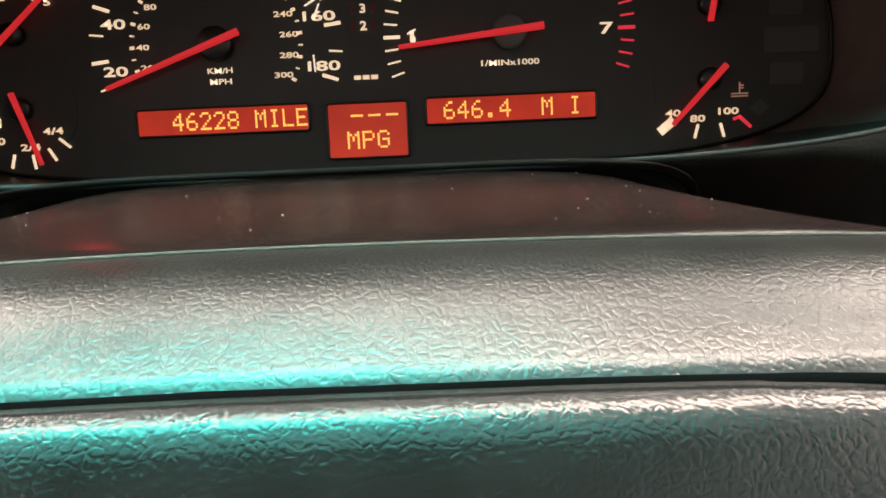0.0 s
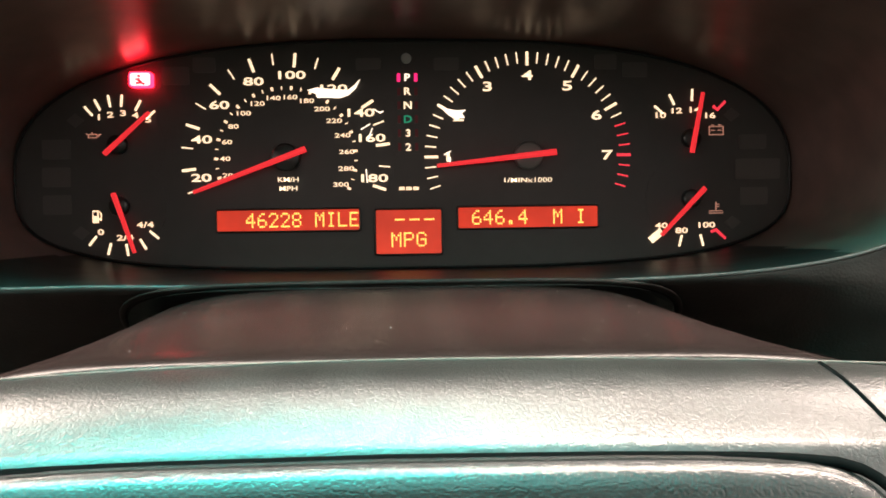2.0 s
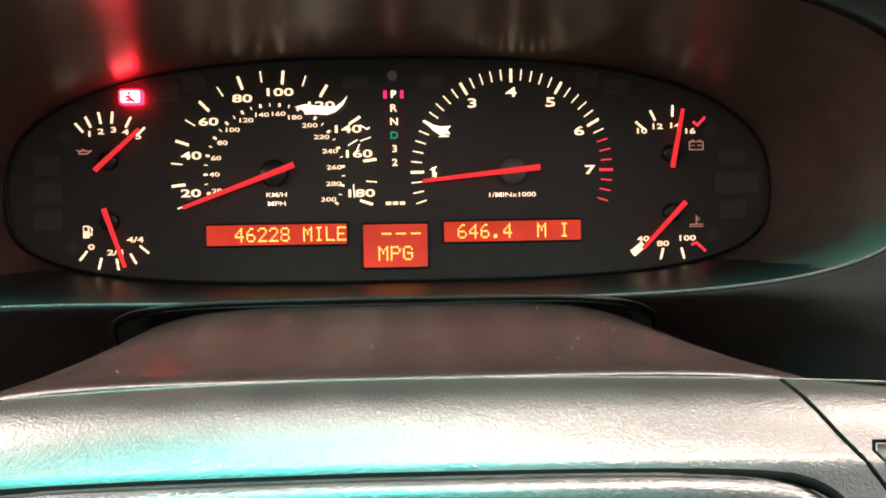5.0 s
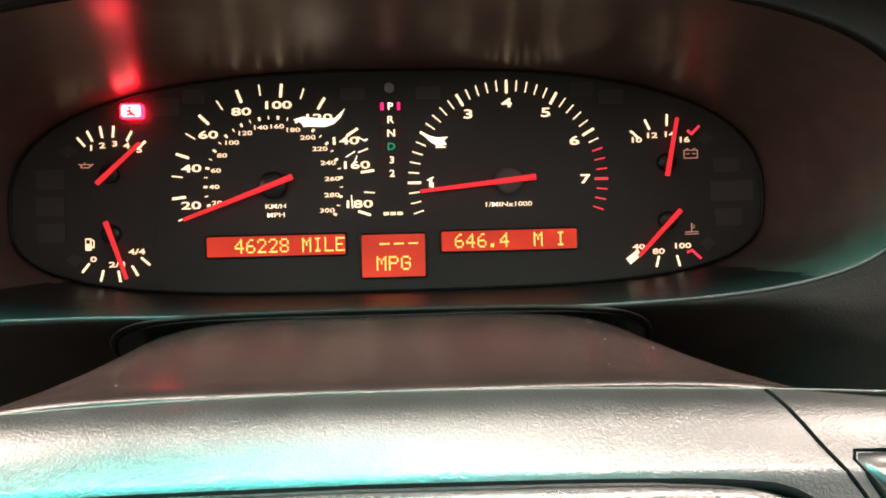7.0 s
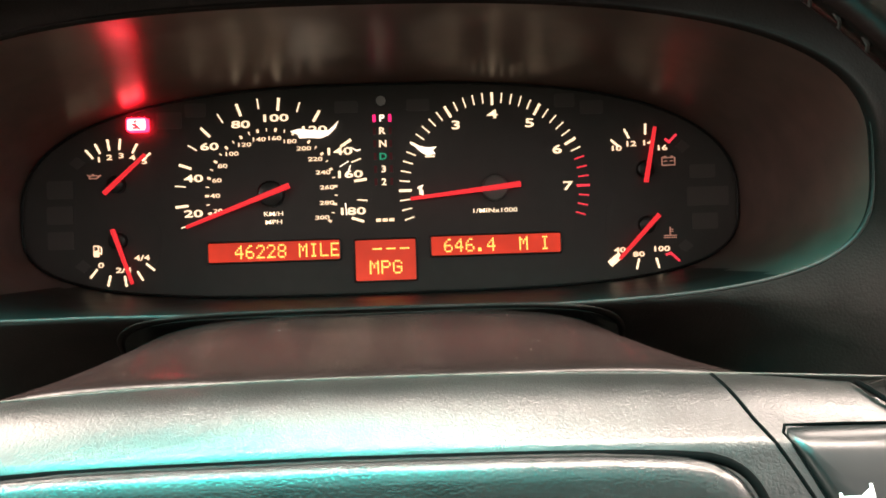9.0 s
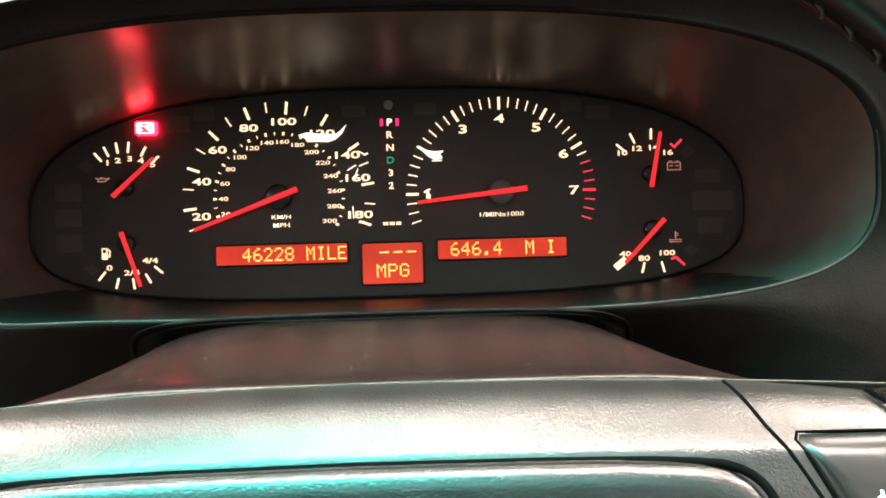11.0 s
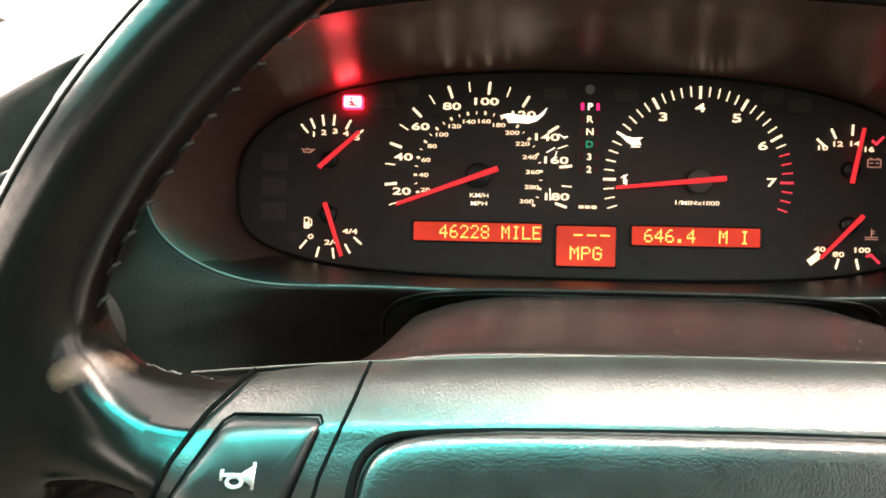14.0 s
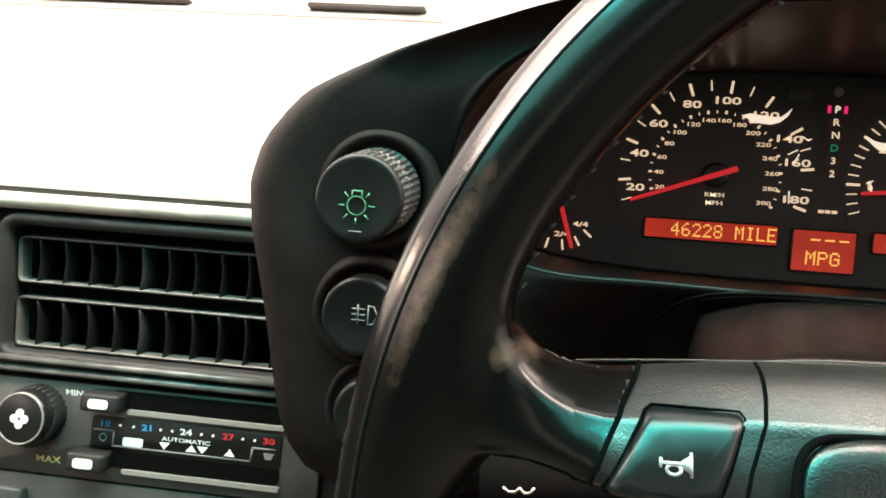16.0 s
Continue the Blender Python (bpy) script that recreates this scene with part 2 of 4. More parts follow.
def loft(rings, closed=True, cap0=False, cap1=False):
    bm = bmesh.new()
    vs = [[bm.verts.new(p) for p in r] for r in rings]
    n = len(rings[0])
    for a, b in zip(vs, vs[1:]):
        for k in range(n if closed else n - 1):
            bm.faces.new((a[k], a[(k + 1) % n], b[(k + 1) % n], b[k]))
    if cap0:
        bm.faces.new(vs[0])
    if cap1:
        bm.faces.new(vs[-1])
    return bm


def prism(outline, y0, y1, bevel=0.0):
    """An outline in x, z, from the front y0 back to y1, its front edge bevelled."""
    cx = sum(p[0] for p in outline) / len(outline)
    cz = sum(p[1] for p in outline) / len(outline)
    size = max(max(abs(p[0] - cx), abs(p[1] - cz)) for p in outline)

    def ring(y, inset):
        k = 1 - inset / size
        return [(cx + (x - cx) * k, y, cz + (z - cz) * k) for x, z in outline]

    rings = [ring(y1, 0)]
    if bevel:
        rings += [ring(y0 + bevel, 0), ring(y0 + bevel * 0.3, bevel * 0.3), ring(y0, bevel)]
    else:
        rings += [ring(y0, 0)]
    return loft(rings, True, True, True)


def rect(x0, z0, x1, z1, r=0.0, steps=4):
    if not r:
        return [(x0, z0), (x1, z0), (x1, z1), (x0, z1)]
    out = []
    for cx, cz, a in ((x1 - r, z0 + r, -90), (x1 - r, z1 - r, 0), (x0 + r, z1 - r, 90), (x0 + r, z0 + r, 180)):
        for k in range(steps + 1):
            t = radians(a + 90 * k / steps)
            out.append((cx + r * math.cos(t), cz + r * math.sin(t)))
    return out


def disc(cx, cz, r, n=32):
    return [(cx + r * math.cos(2 * math.pi * k / n), cz + r * math.sin(2 * math.pi * k / n)) for k in range(n)]


def tube(points, r, n=8, closed=False):
    """A round bar along points."""
    pts = [Vector(p) for p in points]
    rings = []
    for i, p in enumerate(pts):
        a = pts[i - 1] if (i or closed) else p
        b = pts[(i + 1) % len(pts)] if (i + 1 < len(pts) or closed) else p
        d = (b - a).normalized()
        side = d.cross(Vector((0, -1, 0.31))).normalized()
        up = side.cross(d)
        rad = r[i] if isinstance(r, (list, tuple)) else r
        rings.append([p + side * rad * math.cos(2 * math.pi * k / n) + up * rad * math.sin(2 * math.pi * k / n) for k in range(n)])
    if closed:
        rings.append(rings[0])
        bm = loft(rings)
        bmesh.ops.remove_doubles(bm, verts=bm.verts[:], dist=1e-6)
        return bm
    return loft(rings, True, True, True)


def strokes(lines, y, width, depth=0.01):
    """Flat bars along polylines in x, z: printed symbols."""
    bm = bmesh.new()
    for line in lines:
        for (x0, z0), (x1, z1) in zip(line, line[1:]):
            d = Vector((x1 - x0, z1 - z0))
            if d.length < 1e-6:
                continue
            n = Vector((-d.y, d.x)).normalized() * width / 2
            e = d.normalized() * width / 2 * 0.8
            q = [(x0 - e.x + n.x, z0 - e.y + n.y), (x1 + e.x + n.x, z1 + e.y + n.y), (x1 + e.x - n.x, z1 + e.y - n.y), (x0 - e.x - n.x, z0 - e.y - n.y)]
            f = [bm.verts.new((a, y, b)) for a, b in q]
            g = [bm.verts.new((a, y + depth, b)) for a, b in q]
            bm.faces.new(f)
            for k in range(4):
                bm.faces.new((f[k], g[k], g[(k + 1) % 4], f[(k + 1) % 4]))
    return bm


def lettering(text, cx, cz, y, height, mat, parent, name="numeral", wide=1.35, bold=0.02, slant=0.0, label=""):
    """Words in the built-in font as a thin mesh, centred at x, z on the plane y."""
    cu = bpy.data.curves.new("text", "FONT")
    cu.body, cu.align_x, cu.align_y, cu.size, cu.offset, cu.shear = text, "CENTER", "CENTER", 1.0, bold, slant
    cu.resolution_u = 3
    tmp = new("text", cu)
    me = bpy.data.meshes.new_from_object(tmp.evaluated_get(bpy.context.evaluated_depsgraph_get()))
    bpy.data.objects.remove(tmp)
    zs = [v.co.y for v in me.vertices]
    xs = [v.co.x for v in me.vertices]
    s = height / (max(zs) - min(zs))
    mx, mz = (max(xs) + min(xs)) / 2, (max(zs) + min(zs)) / 2
    for v in me.vertices:
        v.co = Vector(((v.co.x - mx) * s * wide * U, 0, (v.co.y - mz) * s * U))
    me.materials.append(mat)
    ob = new(name, me)
    ob.parent = parent
    ob.location = W(cx, y, cz) - world_place(parent)
    return tagged(ob, label)


def bar_mesh(name, length, width, mat, depth=0.012):
    bm = prism(rect(-length / 2, -width / 2, length / 2, width / 2), -depth, 0)
    bmesh.ops.recalc_face_normals(bm, faces=bm.faces[:])
    for v in bm.verts:
        v.co *= U
    me = mesh_from(bm, name)
    me.materials.append(mat)
    return me


def only(bm, keep):
    out = bm.copy()
    bmesh.ops.delete(out, geom=[f for f in out.faces if not keep(f.calc_center_median())], context="FACES")
    return out


def supers(a, b_up, b_low, cz, n_up, n_low, count=192):
    """A rounded oval in x, z with its own fullness above and below its middle."""
    out = []
    for k in range(count):
        t = 2 * math.pi * k / count
        c, s = math.cos(t), math.sin(t)
        n, b = (n_up, b_up) if s >= 0 else (n_low, b_low)
        out.append((a * math.copysign(abs(c) ** (2 / n), c), cz + b * math.copysign(abs(s) ** (2 / n), s)))
    return out


# ---- binnacle: hood tunnel, front panel with the oval opening ----
def outer_outline(count=192):
    """The binnacle's outline: a wide arched top that slopes to full side pods, and a straight foot."""
    half = [(0, 5.75), (2.2, 5.72), (3.7, 5.42), (4.8, 5.05), (6.0, 4.52), (6.90, 4.04), (7.34, 3.6), (7.49, 3.05), (7.43, 2.5), (7.2, 1.5), (6.98, 0.35), (6.72, -0.18), (6.2, -0.45), (4, -0.55), (0, -0.55)]
    full = {3.7: 5.72, 4.8: 5.55, 6.0: 5.1, 6.90: 4.4}    # the driver's door side stands higher
    loop = [Vector((x, full[x] if x in full else z)) for x, z in half] + [Vector((-x, z + (0.07 if x in full else 0.0))) for x, z in half[-2:0:-1]]
    c = Vector((0, 3.3))
    out = []
    for k in range(count):
        t = 2 * math.pi * k / count
        lip_dir = Vector(supers(5.36, 1.66, 1.55, 3.76, 2.6, 3.8, count)[k]) - c
        best = None
        for a, b in zip(loop, loop[1:] + loop[:1]):
            e = b - a
            den = lip_dir.x * e.y - lip_dir.y * e.x
            if abs(den) < 1e-9:
                continue
            s = ((a.x - c.x) * e.y - (a.y - c.y) * e.x) / den
            f = ((a.x - c.x) * lip_dir.y - (a.y - c.y) * lip_dir.x) / den
            if s > 0 and -1e-6 <= f <= 1 + 1e-6 and (best is None or s < best):
                best = s
        out.append(tuple(c + lip_dir * best))
    for _ in range(1):
        out = [tuple((Vector(out[k - 1]) + 2 * Vector(out[k]) + Vector(out[(k + 1) % count])) / 4) for k in range(count)]
    return out


LIP = [(x, z - (0.13 * math.exp(-((x + 4.3) / 1.0) ** 2) if z < 3.4 else 0.0)) for x, z in supers(5.36, 1.66, 1.55, 3.76, 2.6, 3.8)]
OVAL = supers(5.25, 1.87, 1.22, 3.40, 2.6, 3.4)
OUT = outer_outline()


def at_y(loop, y, k=1.0, other=None, f=0.0, hang=0.0, crown=0.0, dome=0.0):
    """A ring of the opening at depth y, blended towards another by f; hang draws its upper part out over the dials as a brow, crown its top alone; dome lifts the roof."""
    cz = 3.6
    pts = [(x * k, cz + (z - cz) * k) for x, z in loop]
    if other:
        pts = [(a + (c - a) * f, b + (d - b) * f) for (a, b), (c, d) in zip(pts, other)]
    out = []
    for x, z in pts:
        u = min(1.0, max(0.0, (z - 2.6) / 2.4))
        v = min(1.0, max(0.0, (z - 4.3) / 1.2))
        s = 1 - 0.08 * hang * u * u * (3 - 2 * u) - 0.10 * crown * v * v * (3 - 2 * v)
        out.append((0.4 + (x - 0.4) * s, -10.2 + (y + 10.2) * s, 2.9 + (z - 2.9) * s + dome * u))
    return out


def receding(bm):
    """Lets the panel under the opening lean away from the driver."""
    for v in bm.verts:
        w = min(1, max(0, (5.6 - abs(v.co.x)) / 1.6))
        scoop = min(1, max(0, (4.4 - abs(v.co.x)) / 1.3))
        if v.co.z < 2.2 and v.co.y < -2.5:
            v.co.y += 0.42 * (2.2 - v.co.z) * w + min(0.75, 1.15 * (2.2 - v.co.z)) * scoop
    return bm


binnacle = thing("instrument_binnacle", (0, -1.5, -0.5), "black leather instrument binnacle with an oval hooded opening", "dashboard")
lining = []
for k in range(15):
    p = k / 14
    lining.append(at_y(OVAL, 0.05 - 2.98 * p, 1 - 0.005 * p, LIP, p ** 0.9, p ** 1.1, 0, 0.19 * math.sin(math.pi * p ** 1.4)))
part("hood_lining", only(loft(lining), lambda c: c.z > 2.45), HOOD, binnacle, "dull hood lining with the displays' red glow put into its colour")
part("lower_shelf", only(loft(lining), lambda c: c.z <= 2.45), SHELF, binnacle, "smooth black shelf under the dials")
brow = [at_y(LIP, y, k, None, 0, 1) for y, k in ((-2.93, 0.995), (-2.96, 0.996), (-2.985, 0.999), (-3.0, 1.004), (-3.006, 1.010))]
brow += [at_y(LIP, y, 1, OUT, f, (1 - f) ** 1.5, f) for y, f in ((-3.012, 0.04), (-3.03, 0.09), (-3.06, 0.16), (-3.10, 0.28), (-3.16, 0.5), (-3.28, 0.76), (-3.31, 0.86), (-3.27, 0.93), (-3.16, 0.98))]
part("front_panel", receding(loft(brow + [at_y(OUT, -2.98, 1.012, None, 0, 0, 0.96), at_y(OUT, -2.7, 1.022, None, 0, 0, 0.9), at_y(OUT, 1.5, 1.02)])), BINNACLE, binnacle)

bead = [p for p in at_y(LIP, -2.985, 0.997, None, 0, 1) if p[2] < 4.0]
turn = max(range(1, len(bead)), key=lambda k: (Vector(bead[k]) - Vector(bead[k - 1])).length)
part("lip_edge", receding(tube(bead[turn:] + bead[:turn], [0.024 * min(1, 0.1 + k / 12, 0.1 + (len(bead) - 1 - k) / 12) for k in range(len(bead))], 8)), EDGE, binnacle, "rounded leather lip, paler than the panel")

# ---- instrument cluster ----
cluster = thing("instrument_cluster", (0, 0.3, 2.0), "lit black instrument cluster with red needles and red displays", "gauges")
face = part("cluster_face", prism([(x * 1.02, 3.6 + (z - 3.6) * 1.02) for x, z in OVAL], 0.03, 0.5), FACE, cluster, "", False)

part("face_edge", tube([(x * 0.992, -0.03, 3.6 + (z - 3.6) * 0.985) for x, z in OVAL], 0.02, 8, True), KNOB, cluster, "thin black rim round the dials")

MAJOR = bar_mesh("tick_mark", 0.185, 0.036, MARK)
MINOR = bar_mesh("tick_mark", 0.15, 0.017, MARK)
RED_MAJOR = bar_mesh("tick_mark", 0.19, 0.036, RED_MARK)
RED_MINOR = bar_mesh("tick_mark", 0.15, 0.018, RED_MARK)
KM_MAJOR = bar_mesh("tick_mark", 0.05, 0.032, SMALL_MARK)
KM_MINOR = bar_mesh("tick_mark", 0.045, 0.014, SMALL_MARK)
GAUGE = bar_mesh("tick_mark", 0.16, 0.028, MARK)


def on_arc(c, r, deg):
    return c[0] + r * math.cos(radians(deg)), c[1] + r * math.sin(radians(deg))


def ticks(parent, c, r, deg, me, y=0.02):
    x, z = on_arc(c, r, deg)
    shared("tick_mark", me, (x, y, z), radians(deg), parent)


def needle(parent, c, deg, ahead, behind, w0, w1, y, mat=NEEDLE):
    """A tapering bar from its tail behind the pivot to its tip, raised over the face, with a ridge along it."""
    d = Vector((math.cos(radians(deg)), math.sin(radians(deg))))
    n = Vector((-d.y, d.x))
    cc = Vector(c)
    bm = bmesh.new()
    rows = []
    for s, w in ((-behind, w0), (ahead, w1)):
        p = cc + d * s
        rows.append([bm.verts.new((q.x, yy, q.y)) for q, yy in ((p + n * w / 2, y), (p + n * w / 4, y - 0.03), (p - n * w / 4, y - 0.03), (p - n * w / 2, y), (p, y + 0.04))])
    a, b = rows
    for k in range(5):
        bm.faces.new((a[k], a[(k + 1) % 5], b[(k + 1) % 5], b[k]))
    bm.faces.new(a)
    bm.faces.new(b)
    return part("needle", bm, mat, parent, "red needle", False)


def dial(name, c, r, y=0.024):
    return part(name, prism(disc(*c, r, 64), y, 0.06), FACE, cluster, "", False)


SP, TA = (-1.63, 3.70), (1.63, 3.69)
speedometer = dial("speedometer", SP, 1.45)
for v in range(10, 181, 10):
    ticks(speedometer, SP, 1.31 if v % 20 == 0 else 1.325, 212 - 1.28 * v, MAJOR if v % 20 == 0 else MINOR)
for v, r, d in ((20, 1.165, 192.5), (40, 1.15, 167), (60, 1.13, 140.7), (80, 1.105, 112), (100, 1.11, 84.8), (120, 1.13, 54.5), (140, 1.175, 30.4), (160, 1.185, 12.5), (180, 1.215, -13.6)):
    x, z = on_arc(SP, r, d)
    lettering(str(v), x, z, 0.008, 0.108, MARK, speedometer, wide=1.9, bold=0.018)
for v in range(20, 301, 10):
    ticks(speedometer, SP, 0.935, 212 - 0.7955 * v, KM_MAJOR if v % 20 == 0 else KM_MINOR)
    if v % 20 == 0:
        x, z = on_arc(SP, 0.815, 212 - 0.7955 * v)
        lettering(str(v), x, z, 0.008, 0.061, SMALL_MARK, speedometer, wide=1.75, bold=0.02)
lettering("KM/H", -1.61, 3.41, 0.008, 0.062, MARK, speedometer, "unit_name", 1.4, 0.012)
lettering("MPH", -1.61, 3.29, 0.008, 0.062, MARK, speedometer, "unit_name", 1.45, 0.012)
part("needle_cap", prism(disc(*SP, 0.19), -0.09, 0.02, 0.03), GLOSS, speedometer)
needle(speedometer, SP, 200.5, 1.29, 0.30, 0.085, 0.05, -0.11)

tachometer = dial("tachometer", TA, 1.45)
for k in range(2, 39):
    v = k / 5
    whole = k % 5 == 0
    me = (RED_MAJOR if whole else RED_MINOR) if v > 6.3 else (MAJOR if whole else MINOR)
    ticks(tachometer, TA, 1.31 if whole else 1.325, 210 - 30 * v, me)
for v in range(1, 8):
    x, z = on_arc(TA, 1.085, 210 - 30 * v)
    lettering(str(v), x, z, 0.008, 0.128, MARK, tachometer, wide=1.75, bold=0.018)
lettering("1/MINx1000", 1.63, 3.365, 0.008, 0.064, MARK, tachometer, "unit_name", 1.5, 0.01)
part("needle_cap", prism(disc(*TA, 0.19), -0.09, 0.02, 0.03), HUBCAP, tachometer, "grey needle cap")
needle(tachometer, TA, 186, 1.24, 0.37, 0.085, 0.05, -0.11)


def small_gauge(name, c, marks, numbers, needle_deg, tip, tail, cap):
    g = dial(name, c, 0.62, 0.026 if c[1] > 3.5 else 0.022)
    for d in marks:
        ticks(g, c, 0.59, d, GAUGE)
    for text, x, z in numbers:
        lettering(text, x, z, 0.008, 0.078, SMALL_MARK, g, wide=1.7, bold=0.025)
    part("needle_cap", prism(disc(*cap, 0.13, 24), -0.07, 0.02, 0.03), GLOSS, g)
    dx, dz = tip[0] - tail[0], tip[1] - tail[1]
    length = math.hypot(dx, dz)
    needle(g, tail, math.degrees(math.atan2(dz, dx)), length, 0.0, 0.075, 0.055, -0.09)
    return g


oil = small_gauge("oil_gauge", (-3.86, 3.90), (130, 116, 100, 84, 62, 42), (("1", -4.1, 4.27), ("2", -3.95, 4.3), ("3", -3.78, 4.32), ("4", -3.62, 4.29), ("5", -3.45, 4.23)), 0, (-3.40, 4.31), (-4.0, 3.77), (-3.86, 3.9))
fuel = small_gauge("fuel_gauge", (-3.86, 3.08), (231, 255, 278, 300, 319), (("0", -4.12, 2.74), ("2/4", -3.80, 2.66), ("4/4", -3.53, 2.83)), 0, (-3.64, 2.46), (-3.90, 3.25), (-3.86, 3.08))
volt = small_gauge("volt_gauge", (3.86, 3.90), (138, 116, 88), (("10", 3.45, 4.22), ("12", 3.67, 4.28), ("14", 3.92, 4.29), ("16", 4.13, 4.21)), 0, (3.99, 4.50), (3.84, 3.70), (3.86, 3.9))
temp = small_gauge("temperature_gauge", (3.86, 3.08), (256, 285), (("40", 3.45, 2.72), ("80", 3.73, 2.65), ("100", 4.08, 2.72)), 0, (3.42, 2.59), (4.02, 3.22), (3.86, 3.08))
part("cold_mark", strokes([[(3.33, 2.54), (3.43, 2.62)]], 0.008, 0.1), MARK, temp)
part("warning_mark", strokes([[(4.18, 4.33), (4.23, 4.29), (4.33, 4.39)]], 0.008, 0.035), RED_MARK, volt)
part("warning_mark", strokes([[(4.15, 2.63), (4.21, 2.65), (4.33, 2.54)]], 0.008, 0.035), RED_MARK, temp)

# symbols
part("oil_symbol", strokes([[(-4.25, 4.0), (-4.15, 4.0), (-4.09, 4.045)], [(-4.25, 4.0), (-4.245, 4.04), (-4.15, 4.045), (-4.13, 4.03), (-4.09, 4.045)], [(-4.28, 4.05), (-4.245, 4.035)], [(-4.2, 4.05), (-4.2, 4.065)]], 0.015, 0.014), DIM_MARK, cluster)
pump = part("fuel_symbol", prism(rect(-4.225, 2.86, -4.145, 3.03, 0.012), 0.008, 0.02), SMALL_MARK, cluster, "", False)
part("pump_window", prism(rect(-4.208, 2.955, -4.162, 3.01), 0.004, 0.012), FACE, pump, "", False)
part("pump_hose", strokes([[(-4.14, 2.92), (-4.115, 2.90), (-4.108, 2.98), (-4.13, 3.01)]], 0.008, 0.013), SMALL_MARK, pump)
part("battery_symbol", strokes([[(4.12, 3.95), (4.12, 4.06), (4.31, 4.06), (4.31, 3.95), (4.12, 3.95)], [(4.15, 4.08), (4.18, 4.08)], [(4.25, 4.08), (4.28, 4.08)], [(4.15, 4.01), (4.19, 4.01)], [(4.24, 4.01), (4.28, 4.01)]], 0.015, 0.013), DIM_MARK, cluster)
part("temperature_symbol", strokes([[(4.21, 2.92), (4.21, 3.03)], [(4.21, 3.0), (4.25, 3.0)], [(4.21, 2.97), (4.25, 2.97)], [(4.12, 2.91), (4.3, 2.91)], [(4.12, 2.88), (4.3, 2.88)]], 0.015, 0.014), DIM_MARK, cluster)

# gear letters between red bars
gear = part("gear_display", prism(rect(-0.16, 3.74, 0.18, 4.86), 0.024, 0.06), FACE, cluster, "", False)
for k, ch in enumerate("PRND32"):
    z = 4.76 - 0.186 * k
    lit = k == 0
    for x in (-0.105, 0.125):
        part("side_bar", prism(rect(x - 0.022, z - 0.052, x + 0.022, z + 0.052), 0.012, 0.03), PINK if lit else material("dim_red_lens", (0.16, 0.012, 0.02), 0.4), gear, "", False)
    lettering(ch, 0.012, z, 0.008, 0.10, SCRATCH if lit else (GREEN if ch == "D" else MARK), gear, "gear_letter", 1.15)
part("sensor_eye", prism(disc(0, 5.015, 0.07, 24), 0.0, 0.04, 0.01), EYE, cluster, "small round grey sensor")
for x in (-0.085, 0.01, 0.105):
    part("maker_mark", strokes([[(x - 0.02, 3.27), (x + 0.02, 3.27)]], 0.015, 0.045), SMALL_MARK, cluster)

# displays
FONT = {"4": "00010 00110 01010 10010 11111 00010 00010", "6": "00110 01000 10000 11110 10001 10001 01110", "2": "01110 10001 00001 00010 00100 01000 11111",
    "8": "01110 10001 10001 01110 10001 10001 01110", "M": "10001 11011 10101 10101 10001 10001 10001", "I": "01110 00100 00100 00100 00100 00100 01110",
    "L": "10000 10000 10000 10000 10000 10000 11111", "E": "11111 10000 10000 11110 10000 10000 11111", "P": "11110 10001 10001 11110 10000 10000 10000",
    "G": "01110 10001 10000 10111 10001 10001 01110", ".": "00000 00000 00000 00000 00000 01100 01100", "-": "00000 00000 00000 11111 00000 00000 00000"}


def dot_character(ch, x, z, w, h, parent):
    """A five by seven dot character with its lower left corner at x, z."""
    bm = bmesh.new()
    for r, row in enumerate(FONT[ch].split()):
        for c, bit in enumerate(row):
            if bit == "1":
                px, pz = x + w * (c + 0.5) / 5, z + h * (6.5 - r) / 7
                a, b = w / 10 * 0.76, h / 14 * 0.8
                q = [bm.verts.new((px + i * a, yy, pz + j * b)) for yy in (0.012, 0.03) for i, j in ((-1, -1), (1, -1), (1, 1), (-1, 1))]
                bm.faces.new(q[:4])
                for k in range(4):
                    bm.faces.new((q[k], q[k + 4], q[(k + 1) % 4 + 4], q[(k + 1) % 4]))
    bmesh.ops.remove_doubles(bm, verts=bm.verts[:], dist=1e-4)
    tagged(part("display_character", bm, DOT, parent, "", False), kind="stuff")


def display(name, x0, z0, x1, z1, label, mat=LCD):
    d = part(name, prism(rect(x0, z0, x1, z1), 0.02, 0.06), mat, cluster, label, False)
    fr = 0.018
    bm = loft([[(x, y, z) for x, z in rect(x0 - a, z0 - a, x1 + a, z1 + a, 0.02 + a)] for a, y in ((0.0, 0.02), (0.0, -0.01), (fr, -0.02), (fr * 1.6, 0.024))])
    part("display_frame", bm, GLOSS, d, "thin black frame")
    return d


odo = display("odometer_display", -2.575, 2.725, -0.665, 3.0, "red lit odometer display")
for k, ch in enumerate("46228 MILE"):
    if ch != " ":
        dot_character(ch, -2.19 + 0.1545 * k, 2.765, 0.125, 0.2, odo)
mpg = display("consumption_display", -0.44, 2.39, 0.44, 2.98, "red lit fuel consumption display", LCD_BRIGHT)
for k in range(3):
    dot_character("-", -0.19 + 0.2 * k, 2.75, 0.14, 0.2, mpg)
for k, ch in enumerate("MPG"):
    dot_character(ch, -0.24 + 0.17 * k, 2.48, 0.14, 0.2, mpg)
trip = display("trip_display", 0.675, 2.725, 2.575, 3.0, "red lit trip display")
for k, ch in enumerate("646.4  M I"):
    if ch != " ":
        dot_character(ch, 0.86 + 0.158 * k - (0.0 if k < 4 else 0.0), 2.765, 0.128, 0.2, trip)

